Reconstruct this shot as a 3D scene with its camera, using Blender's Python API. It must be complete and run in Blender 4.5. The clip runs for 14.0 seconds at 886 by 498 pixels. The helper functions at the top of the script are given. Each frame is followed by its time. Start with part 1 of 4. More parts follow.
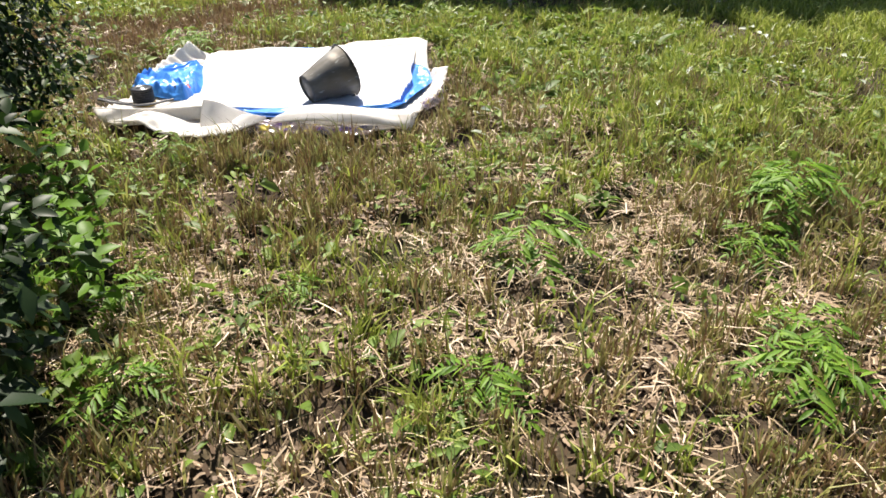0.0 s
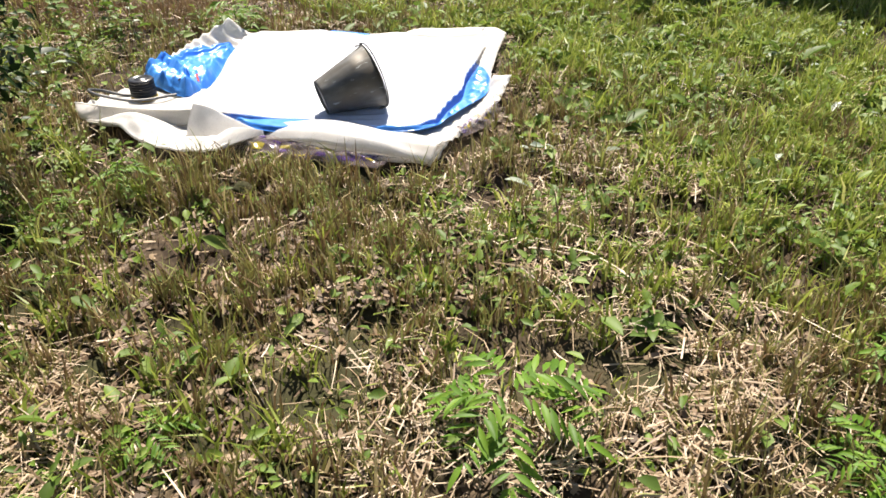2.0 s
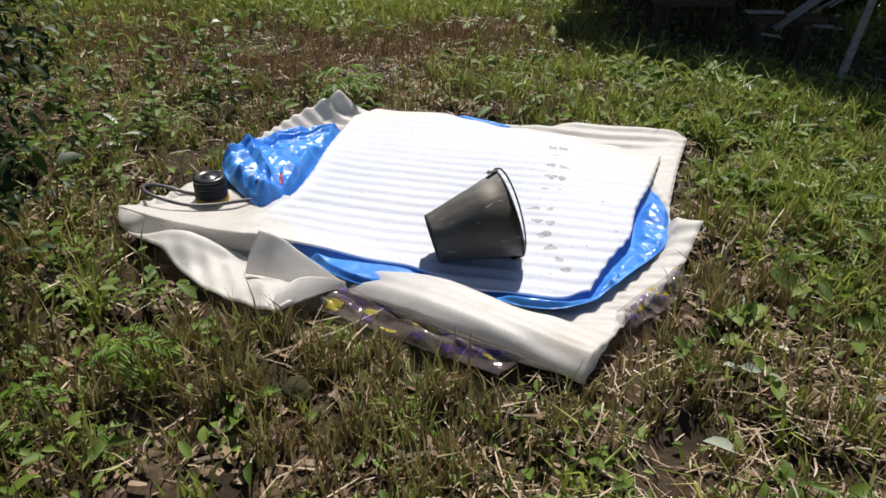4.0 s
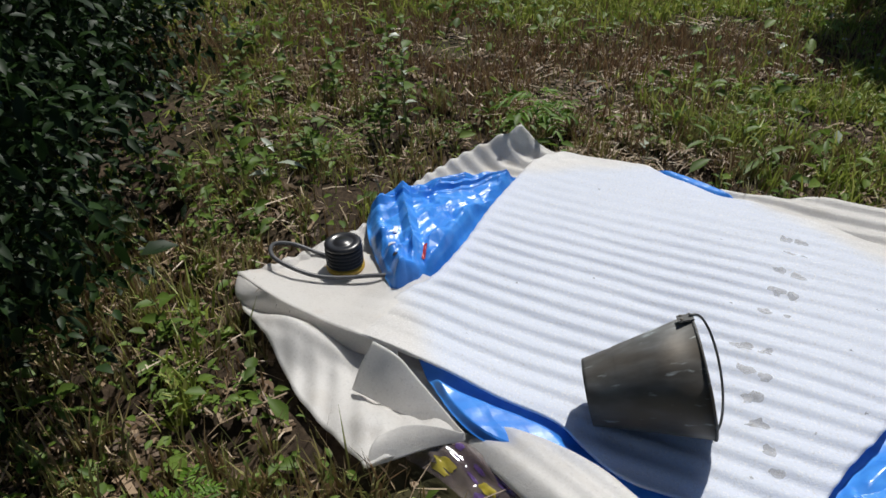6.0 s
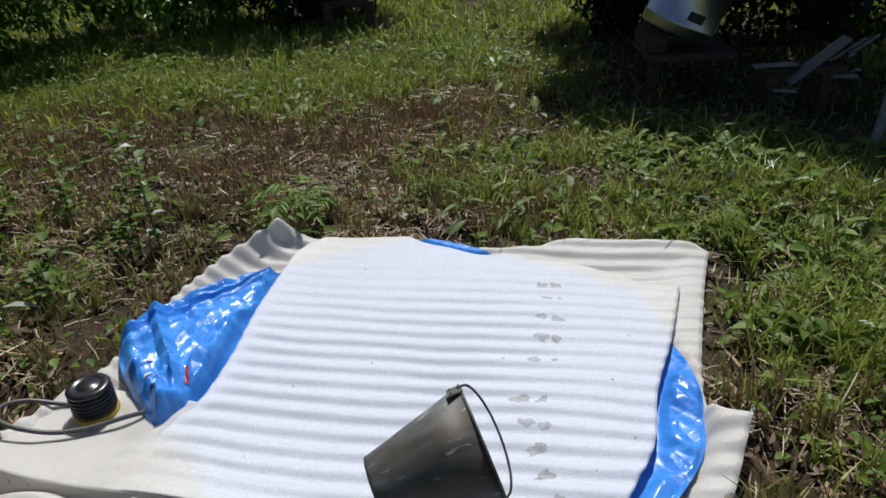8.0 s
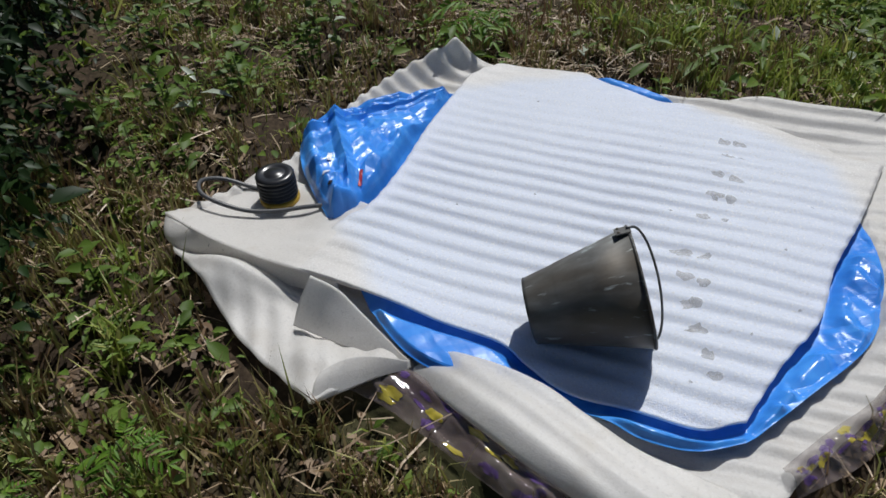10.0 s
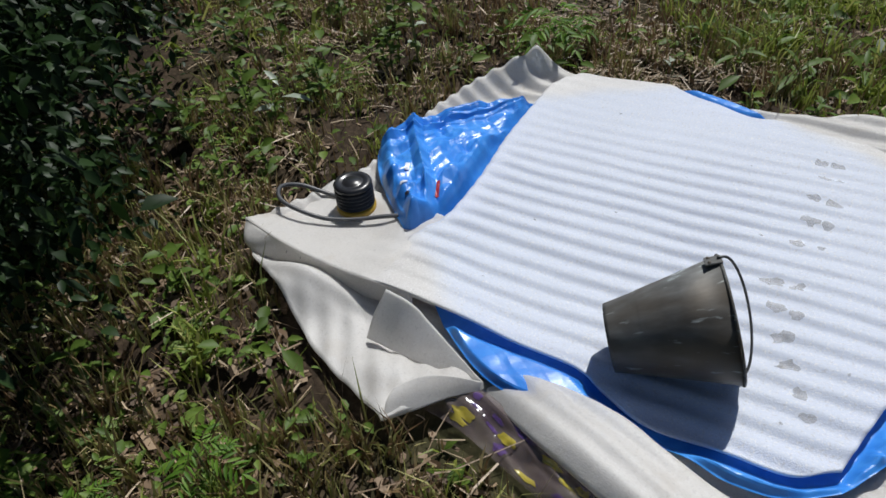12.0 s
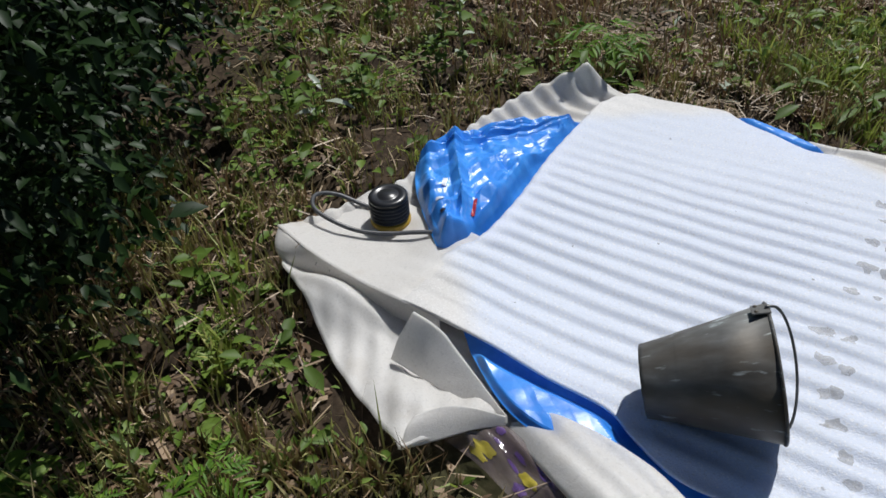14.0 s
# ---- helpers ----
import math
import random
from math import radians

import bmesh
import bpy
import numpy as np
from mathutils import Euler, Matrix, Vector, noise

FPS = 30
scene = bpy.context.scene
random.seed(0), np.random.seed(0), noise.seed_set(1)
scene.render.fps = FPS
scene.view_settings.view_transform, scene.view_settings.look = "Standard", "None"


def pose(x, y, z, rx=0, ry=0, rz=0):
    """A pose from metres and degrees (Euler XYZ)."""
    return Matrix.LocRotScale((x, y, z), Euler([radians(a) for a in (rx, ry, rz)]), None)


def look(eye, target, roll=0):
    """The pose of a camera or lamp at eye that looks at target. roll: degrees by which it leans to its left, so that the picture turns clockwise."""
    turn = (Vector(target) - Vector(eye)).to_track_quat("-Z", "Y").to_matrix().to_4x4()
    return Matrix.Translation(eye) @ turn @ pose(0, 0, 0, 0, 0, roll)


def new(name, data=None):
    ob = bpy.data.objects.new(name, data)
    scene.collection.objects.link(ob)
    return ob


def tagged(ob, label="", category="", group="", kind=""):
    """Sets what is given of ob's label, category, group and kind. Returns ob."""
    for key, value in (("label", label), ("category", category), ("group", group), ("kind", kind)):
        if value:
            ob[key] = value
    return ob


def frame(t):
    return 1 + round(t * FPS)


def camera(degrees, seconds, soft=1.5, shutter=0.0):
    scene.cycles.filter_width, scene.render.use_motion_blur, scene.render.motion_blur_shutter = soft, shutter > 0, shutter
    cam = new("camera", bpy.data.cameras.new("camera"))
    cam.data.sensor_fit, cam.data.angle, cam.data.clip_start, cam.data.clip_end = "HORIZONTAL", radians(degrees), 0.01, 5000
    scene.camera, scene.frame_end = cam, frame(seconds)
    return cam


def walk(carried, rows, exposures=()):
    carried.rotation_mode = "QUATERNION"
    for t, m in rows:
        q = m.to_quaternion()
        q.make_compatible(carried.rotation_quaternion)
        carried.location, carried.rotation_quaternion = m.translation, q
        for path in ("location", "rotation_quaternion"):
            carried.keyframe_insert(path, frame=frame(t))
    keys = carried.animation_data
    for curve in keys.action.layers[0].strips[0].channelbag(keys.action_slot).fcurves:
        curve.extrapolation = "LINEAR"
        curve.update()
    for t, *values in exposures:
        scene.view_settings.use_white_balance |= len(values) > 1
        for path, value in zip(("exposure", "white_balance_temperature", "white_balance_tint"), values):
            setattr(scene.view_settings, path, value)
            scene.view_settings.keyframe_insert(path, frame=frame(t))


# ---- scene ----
cam = camera(65.1, 14.0, soft=1.6)
PATH = [
    (0, (-0.385, -3.338, 1.126), (0.132, -1.679, 0.137), -1.1),
    (0.5, (-0.153, -3.192, 1.181), (0.577, -1.637, 0.157), -2.7),
    (1, (0.001, -2.99, 1.136), (0.578, -1.468, -0.026), -0.3),
    (1.5, (0.186, -2.792, 1.144), (0.484, -1.164, 0.021), -1.4),
    (2, (0.21, -2.614, 1.122), (0.375, -0.942, 0.036), -0.6),
    (2.2, (0.177, -2.454, 1.142), (0.269, -0.756, 0.09), -1.2),
    (4.3, (0.167, -1.481, 1.106), (0.003, 0.235, 0.092), 0.6),
    (4.5, (0.123, -1.374, 1.131), (-0.051, 0.351, 0.133), -0.8),
    (5, (0.059, -1.233, 1.197), (-0.391, 0.534, 0.376), -5.3),
    (5.5, (0.094, -1.066, 1.142), (-0.596, 0.509, 0.122), -4.6),
    (6, (0.155, -0.993, 1.197), (-0.529, 0.528, 0.094), -2.0),
    (6.5, (0.132, -0.956, 1.211), (-0.632, 0.604, 0.219), 0.4),
    (7, (0.138, -0.918, 1.219), (-0.734, 0.656, 0.346), -0.3),
    (7.5, (0.232, -0.893, 1.209), (-0.303, 0.821, 0.328), -3.7),
    (8, (0.247, -0.899, 1.205), (0.086, 0.856, 0.261), -3.6),
    (8.5, (0.212, -0.936, 1.152), (0.024, 0.753, 0.098), -1.5),
    (8.7, (0.231, -0.93, 1.151), (-0.053, 0.655, -0.034), -2.4),
    (10.8, (0.159, -0.94, 1.195), (-0.41, 0.468, -0.107), -3.3),
    (11, (0.165, -0.945, 1.193), (-0.425, 0.462, -0.1), -3.2),
    (11.5, (0.185, -0.953, 1.195), (-0.464, 0.434, -0.091), -4.3),
    (12, (0.136, -0.897, 1.2), (-0.558, 0.464, -0.091), -5.5),
    (12.5, (0.068, -0.846, 1.183), (-0.676, 0.455, -0.141), -6.0),
    (13, (0.058, -0.805, 1.179), (-0.738, 0.429, -0.178), -5.2),
    (13.5, (0.082, -0.795, 1.187), (-0.731, 0.432, -0.166), -5.7),
    (14, (0.114, -0.829, 1.204), (-0.675, 0.488, -0.078), -4.3),
]
EXPOSURE = [(0, 1.36, 6800, 12), (2.2, 1.32, 6800, 12), (4.3, .18, 6400, 12), (5.0, .0, 6200, 11), (6.0, -.08, 6200, 10), (7.5, .14, 6250, 10), (8.0, -.06, 6100, 10), (8.5, -.18, 6050, 10), (11, -.28, 6000, 10), (12.5, -.14, 6000, 10), (14, -.1, 6000, 10)]
walk(cam, [(t, look(eye, target, roll)) for t, eye, target, roll in PATH], EXPOSURE)

# ---- light ----
SUN_EL, SUN_AZ = 57.0, 4.0      # degrees above the horizon; degrees from +y towards +x
world = bpy.data.worlds.new("World")
scene.world = world
world.use_nodes = True
wn, wl = world.node_tree.nodes, world.node_tree.links
sky = wn.new("ShaderNodeTexSky")
sky.sky_type = 'NISHITA'
sky.sun_disc = False
sky.sun_elevation = radians(SUN_EL)
sky.sun_rotation = radians(SUN_AZ)
wn["Background"].inputs["Strength"].default_value = 0.05
wl.new(sky.outputs[0], wn["Background"].inputs["Color"])
sun = new("sun", bpy.data.lights.new("sun", 'SUN'))
sun.data.energy = 4.6
sun.data.angle = radians(0.6)
sun.data.color = (1.0, 0.95, 0.86)
sun_from = Vector((math.sin(radians(SUN_AZ)) * math.cos(radians(SUN_EL)), math.cos(radians(SUN_AZ)) * math.cos(radians(SUN_EL)), math.sin(radians(SUN_EL))))
sun.matrix_world = look(sun_from * 30, (0, 0, 0))

# ---- materials ----
def material(name, stops, rough=0.7, scale=8.0, fine=60.0, island=False, translucent=0.0, metal=0.0, bump=0.2, bump_scale=None, coat=0.0, spec=0.5, seed_obj=False, stretch=(1, 1, 1)):
    """Colour ramp driven by two scales of noise (or by a random number for each island), with relief."""
    m = bpy.data.materials.new(name)
    m.use_nodes = True
    n, l = m.node_tree.nodes, m.node_tree.links
    b = n["Principled BSDF"]
    coord = n.new("ShaderNodeTexCoord")
    mapping = n.new("ShaderNodeMapping")
    mapping.inputs["Scale"].default_value = stretch
    l.new(coord.outputs["Object"], mapping.inputs["Vector"])
    big, small = n.new("ShaderNodeTexNoise"), n.new("ShaderNodeTexNoise")
    big.inputs["Scale"].default_value, small.inputs["Scale"].default_value = scale, fine
    big.inputs["Detail"].default_value, small.inputs["Detail"].default_value = 5, 4
    l.new(mapping.outputs[0], big.inputs["Vector"])
    l.new(mapping.outputs[0], small.inputs["Vector"])
    mix = n.new("ShaderNodeMix")
    mix.inputs[0].default_value = 0.35
    l.new(big.outputs["Fac"], mix.inputs[2])
    l.new(small.outputs["Fac"], mix.inputs[3])
    fac = mix.outputs[0]
    ramp = n.new("ShaderNodeValToRGB")
    if island or seed_obj:
        g = n.new("ShaderNodeNewGeometry") if island else n.new("ShaderNodeObjectInfo")
        mix2 = n.new("ShaderNodeMix")
        mix2.inputs[0].default_value = 0.75
        l.new(fac, mix2.inputs[2])
        l.new(g.outputs["Random Per Island" if island else "Random"], mix2.inputs[3])
        fac = mix2.outputs[0]
    else:
        spread = n.new("ShaderNodeMapRange")
        spread.inputs["From Min"].default_value, spread.inputs["From Max"].default_value = 0.3, 0.7
        l.new(fac, spread.inputs["Value"])
        fac = spread.outputs[0]
    e = ramp.color_ramp.elements
    while len(e) < len(stops):
        e.new(0.5)
    for k, (pos, col) in enumerate(stops):
        e[k].position, e[k].color = pos, (*col, 1)
    l.new(fac, ramp.inputs["Fac"])
    l.new(ramp.outputs["Color"], b.inputs["Base Color"])
    b.inputs["Roughness"].default_value = rough
    b.inputs["Metallic"].default_value = metal
    b.inputs["Coat Weight"].default_value = coat
    b.inputs["Specular IOR Level"].default_value = spec
    if bump:
        bm_ = n.new("ShaderNodeBump")
        bm_.inputs["Strength"].default_value = bump
        bm_.inputs["Distance"].default_value = 0.004
        if bump_scale:
            t = n.new("ShaderNodeTexNoise")
            t.inputs["Scale"].default_value = bump_scale
            t.inputs["Detail"].default_value = 3
            l.new(mapping.outputs[0], t.inputs["Vector"])
            l.new(t.outputs["Fac"], bm_.inputs["Height"])
        else:
            l.new(small.outputs["Fac"], bm_.inputs["Height"])
        l.new(bm_.outputs[0], b.inputs["Normal"])
    if translucent:
        tr = n.new("ShaderNodeBsdfTranslucent")
        l.new(ramp.outputs["Color"], tr.inputs["Color"])
        sh = n.new("ShaderNodeMixShader")
        sh.inputs[0].default_value = translucent
        l.new(b.outputs[0], sh.inputs[1])
        l.new(tr.outputs[0], sh.inputs[2])
        l.new(sh.outputs[0], n["Material Output"].inputs["Surface"])
    return m


M_SOIL = material("soil", [(0.0, (0.014, 0.0095, 0.006)), (0.45, (0.036, 0.025, 0.016)), (0.75, (0.08, 0.057, 0.036)), (1.0, (0.16, 0.12, 0.078))], 0.95, 5.0, 60, bump=0.9, spec=0.2)
M_GRASS = material("grass_green", [(0.0, (0.085, 0.115, 0.018)), (0.35, (0.21, 0.27, 0.042)), (0.7, (0.36, 0.42, 0.08)), (0.9, (0.5, 0.48, 0.17)), (1.0, (0.62, 0.54, 0.32))], 0.48, 1.5, 20, island=True, translucent=0.4, bump=0, spec=0.4)
M_STUBBLE = material("stubble_stalk", [(0.0, (0.09, 0.05, 0.026)), (0.28, (0.21, 0.13, 0.066)), (0.5, (0.24, 0.21, 0.068)), (0.68, (0.3, 0.33, 0.10)), (0.85, (0.46, 0.37, 0.19)), (1.0, (0.68, 0.57, 0.35))], 0.48, 2, 20, island=True, translucent=0.24, bump=0)
M_STUBBLE_DRY = material("dry_stubble", [(0.0, (0.075, 0.042, 0.024)), (0.4, (0.19, 0.115, 0.062)), (0.75, (0.28, 0.19, 0.10)), (0.9, (0.26, 0.26, 0.09)), (1.0, (0.5, 0.38, 0.23))], 0.55, 2, 20, island=True, translucent=0.3, bump=0)
M_STRAW = material("dry_straw", [(0.0, (0.16, 0.10, 0.058)), (0.45, (0.36, 0.26, 0.16)), (0.85, (0.56, 0.44, 0.30)), (1.0, (0.78, 0.66, 0.48))], 0.5, 2, 20, island=True, translucent=0.15, bump=0)
M_LITTER = material("dead_leaf", [(0.0, (0.06, 0.038, 0.024)), (0.5, (0.16, 0.10, 0.055)), (1.0, (0.40, 0.29, 0.18))], 0.65, 2, 20, island=True, translucent=0.15, bump=0)
M_LEAF = material("weed_leaf", [(0.0, (0.055, 0.10, 0.016)), (0.5, (0.13, 0.21, 0.032)), (1.0, (0.25, 0.34, 0.07))], 0.52, 4, 60, island=True, translucent=0.38, bump=0, spec=0.3)
M_FERN = material("feathery_leaf", [(0.0, (0.065, 0.145, 0.015)), (0.5, (0.13, 0.255, 0.026)), (1.0, (0.24, 0.38, 0.05))], 0.5, 4, 60, island=True, translucent=0.45, bump=0, spec=0.3)
# pale leaf tone, also used to paint glints on weed leaves
M_PALE_GLINT = material("pale_glint_leaf", [(0.0, (0.32, 0.38, 0.27)), (0.6, (0.5, 0.55, 0.46)), (1.0, (0.68, 0.71, 0.64))], 0.4, 6, 60, island=True, translucent=0.3, bump=0)
# leaf green darkened: shade on the viewed side is put into the colour
M_SHRUB_SHADE = material("shaded_shrub_leaf", [(0.0, (0.007, 0.016, 0.005)), (0.55, (0.015, 0.034, 0.009)), (0.9, (0.03, 0.062, 0.014)), (1.0, (0.075, 0.12, 0.028))], 0.48, 4, 60, island=True, translucent=0.2, bump=0, spec=0.2)
M_HEDGE = material("hedge_leaf", [(0.0, (0.045, 0.10, 0.018)), (0.5, (0.115, 0.22, 0.038)), (1.0, (0.26, 0.38, 0.08))], 0.36, 4, 60, island=True, translucent=0.45, bump=0)
M_BARK = material("bark", [(0.0, (0.04, 0.03, 0.022)), (1.0, (0.14, 0.11, 0.08))], 0.9, 12, 90, bump=0.8)
M_STEM = material("green_stem", [(0.0, (0.09, 0.13, 0.04)), (1.0, (0.2, 0.24, 0.09))], 0.6, 12, 90, bump=0.2)
M_FOAM_W = material("white_foam", [(0.0, (0.68, 0.655, 0.625)), (0.5, (0.79, 0.77, 0.745)), (1.0, (0.88, 0.865, 0.845))], 0.36, 5, 230, bump=0.5, bump_scale=320, translucent=0.28)
M_FOAM_C = material("cream_foam", [(0.0, (0.80, 0.775, 0.74)), (0.5, (0.87, 0.85, 0.82)), (1.0, (0.92, 0.905, 0.885))], 0.4, 5, 200, bump=0.3, bump_scale=320, translucent=0.5)
M_BLUE = material("blue_vinyl", [(0.0, (0.03, 0.17, 0.62)), (0.5, (0.05, 0.25, 0.76)), (1.0, (0.09, 0.35, 0.86))], 0.32, 6, 40, bump=0.08, bump_scale=60, spec=0.5)
M_ZINC = material("weathered_zinc", [(0.0, (0.04, 0.037, 0.032)), (0.4, (0.088, 0.085, 0.078)), (0.72, (0.138, 0.138, 0.132)), (0.88, (0.18, 0.185, 0.18)), (0.93, (0.32, 0.35, 0.35)), (1.0, (0.45, 0.49, 0.49))], 0.58, 10, 42, metal=0.3, bump=0.3, stretch=(1, 1, 0.4))
M_WIRE = material("steel_wire", [(0.0, (0.08, 0.08, 0.08)), (1.0, (0.2, 0.2, 0.19))], 0.42, 30, 200, metal=0.8, bump=0.1)
M_BLACK = material("black_rubber", [(0.0, (0.012, 0.012, 0.014)), (1.0, (0.03, 0.03, 0.032))], 0.3, 10, 90, bump=0.05)
M_HOSE = material("grey_hose", [(0.0, (0.05, 0.052, 0.055)), (1.0, (0.10, 0.10, 0.105))], 0.4, 20, 90, bump=0.1)
M_YELLOW = material("yellow_plastic", [(0.0, (0.35, 0.22, 0.02)), (1.0, (0.55, 0.36, 0.04))], 0.45, 10, 90, bump=0.05)
# old dark wood, darkened further to make up for weak shade at the stand
M_WOOD = material("old_wood", [(0.0, (0.03, 0.02, 0.014)), (0.5, (0.065, 0.045, 0.032)), (1.0, (0.13, 0.095, 0.07))], 0.85, 6, 70, bump=0.7, stretch=(1, 6, 6))
M_PLANK = material("grey_plank", [(0.0, (0.14, 0.13, 0.12)), (1.0, (0.36, 0.35, 0.33))], 0.7, 6, 70, bump=0.5, stretch=(1, 6, 6))
M_STEEL = material("galvanised_sheet", [(0.0, (0.42, 0.44, 0.48)), (1.0, (0.68, 0.70, 0.74))], 0.34, 4, 30, metal=1.0, bump=0.05)
M_DARK = material("dark_paint", [(0.0, (0.01, 0.012, 0.02)), (1.0, (0.03, 0.03, 0.045))], 0.5, 10, 60, bump=0)
M_RED = material("red_print", [(0.0, (0.32, 0.015, 0.02)), (1.0, (0.45, 0.03, 0.035))], 0.35, 20, 90, bump=0)
M_WHITE = material("white_print", [(0.0, (0.6, 0.65, 0.75)), (1.0, (0.8, 0.82, 0.86))], 0.3, 20, 90, bump=0)
M_DIRT = material("dried_mud", [(0.0, (0.24, 0.23, 0.215)), (0.5, (0.44, 0.43, 0.415)), (1.0, (0.68, 0.67, 0.66))], 0.9, 60, 200, bump=0.4)
M_FILM = material("clear_film", [(0.0, (0.14, 0.10, 0.12)), (0.5, (0.24, 0.19, 0.18)), (1.0, (0.34, 0.30, 0.26))], 0.06, 14, 30, bump=0.3, bump_scale=22, coat=0.8)
M_PURPLE = material("purple_print", [(0.0, (0.07, 0.03, 0.17)), (0.6, (0.14, 0.07, 0.29)), (1.0, (0.24, 0.15, 0.38))], 0.1, 40, 90, bump=0.15, coat=0.6)
M_GOLD = material("yellow_print", [(0.0, (0.22, 0.20, 0.03)), (0.5, (0.46, 0.38, 0.04)), (1.0, (0.60, 0.50, 0.08))], 0.1, 40, 90, bump=0.15, coat=0.6)


def clear(m, share):
    """Lets a share of the light straight through a material."""
    n, l = m.node_tree.nodes, m.node_tree.links
    out = n["Material Output"]
    old = out.inputs["Surface"].links[0].from_socket
    t, sh = n.new("ShaderNodeBsdfTransparent"), n.new("ShaderNodeMixShader")
    sh.inputs[0].default_value = share
    l.new(old, sh.inputs[1])
    l.new(t.outputs[0], sh.inputs[2])
    l.new(sh.outputs[0], out.inputs["Surface"])


clear(M_FILM, 0.72)
clear(M_DIRT, 0.58)
clear(M_PURPLE, 0.45)
clear(M_GOLD, 0.3)


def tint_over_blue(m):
    """Thin foam looks bluer where the blue vinyl lies under it; the show-through is painted into its colour."""
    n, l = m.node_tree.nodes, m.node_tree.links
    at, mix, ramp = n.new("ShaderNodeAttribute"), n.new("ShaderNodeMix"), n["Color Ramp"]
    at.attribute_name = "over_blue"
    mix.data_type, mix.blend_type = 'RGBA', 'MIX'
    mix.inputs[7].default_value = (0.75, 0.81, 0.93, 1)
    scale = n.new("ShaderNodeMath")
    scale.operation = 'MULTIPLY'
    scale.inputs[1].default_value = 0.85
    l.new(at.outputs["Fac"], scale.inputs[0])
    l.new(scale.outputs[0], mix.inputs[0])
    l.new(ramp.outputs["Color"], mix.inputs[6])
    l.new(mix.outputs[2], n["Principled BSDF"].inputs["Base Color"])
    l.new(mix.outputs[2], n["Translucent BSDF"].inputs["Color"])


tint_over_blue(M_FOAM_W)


def second_layer(m, colour, scale, low, high, detail=4):
    """Lays a second colour over a material in patches of noise."""
    n, l = m.node_tree.nodes, m.node_tree.links
    coord, mp, tex = n.new("ShaderNodeTexCoord"), n.new("ShaderNodeMapping"), n.new("ShaderNodeTexNoise")
    mp.inputs["Scale"].default_value = scale
    mp.inputs["Location"].default_value = (3.1, 1.7, 5.3)
    tex.inputs["Scale"].default_value, tex.inputs["Detail"].default_value = 1.0, detail
    l.new(coord.outputs["Object"], mp.inputs["Vector"])
    l.new(mp.outputs[0], tex.inputs["Vector"])
    rng_ = n.new("ShaderNodeMapRange")
    rng_.inputs["From Min"].default_value, rng_.inputs["From Max"].default_value = low, high
    l.new(tex.outputs["Fac"], rng_.inputs["Value"])
    mix = n.new("ShaderNodeMix")
    mix.data_type = 'RGBA'
    mix.inputs[7].default_value = (*colour, 1)
    base = n["Principled BSDF"].inputs["Base Color"]
    l.new(base.links[0].from_socket, mix.inputs[6])
    l.new(rng_.outputs[0], mix.inputs[0])
    l.new(mix.outputs[2], base)


second_layer(M_ZINC, (0.085, 0.068, 0.048), (9, 9, 6), .45, .68)           # brown dirt
second_layer(M_ZINC, (0.36, 0.39, 0.38), (70, 70, 6), .64, .74, 6)         # bright scuffs along the wall
for foam in (M_FOAM_W, M_FOAM_C):
    second_layer(foam, (0.62, 0.61, 0.60), (150, 150, 150), .55, .78, 3)       # grey specks between the pale ones
    second_layer(foam, (0.96, 0.95, 0.94), (210, 210, 210), .56, .70, 2)       # sparkle of the foam, painted as pale specks
second_layer(M_FOAM_C, (0.66, 0.60, 0.52), (7, 7, 7), .58, .80, 6)             # faint dirt
second_layer(M_SOIL, (0.045, 0.05, 0.018), (.9, .9, .9), .5, .72, 8)        # moss and low green

# ---- building helpers ----
rng = np.random.default_rng(7)


def raw_mesh(name, verts, quads=None, tris=None, smooth=False):
    me = bpy.data.meshes.new(name)
    verts = np.asarray(verts, np.float32).reshape(-1, 3)
    q = np.zeros((0, 4), np.int32) if quads is None else np.asarray(quads, np.int32).reshape(-1, 4)
    t = np.zeros((0, 3), np.int32) if tris is None else np.asarray(tris, np.int32).reshape(-1, 3)
    me.vertices.add(len(verts))
    me.vertices.foreach_set("co", verts.ravel())
    me.loops.add(q.size + t.size)
    me.loops.foreach_set("vertex_index", np.concatenate([q.ravel(), t.ravel()]))
    me.polygons.add(len(q) + len(t))
    starts = np.concatenate([np.arange(len(q)) * 4, q.size + np.arange(len(t)) * 3]).astype(np.int32)
    me.polygons.foreach_set("loop_start", starts)
    me.polygons.foreach_set("use_smooth", np.full(len(q) + len(t), smooth))
    me.update(calc_edges=True)
    me.validate()
    return me


def part(name, me, mat, parent=None, label=""):
    """Links a mesh (or a bmesh) as one object, under a thing or a part where one is given."""
    if isinstance(me, bmesh.types.BMesh):
        data = bpy.data.meshes.new(name)
        me.normal_update()
        me.to_mesh(data)
        me.free()
        me = data
    me.materials.append(mat)
    ob = new(name, me)
    if parent:
        ob.parent = parent
    if label:
        ob["label"] = label
    return ob


def thing(name, label, category, group="", at=None, kind=""):
    ob = new(name)
    ob.empty_display_size = 0.1
    if at is not None:
        ob.matrix_world = at
    return tagged(ob, label, category, group, kind)


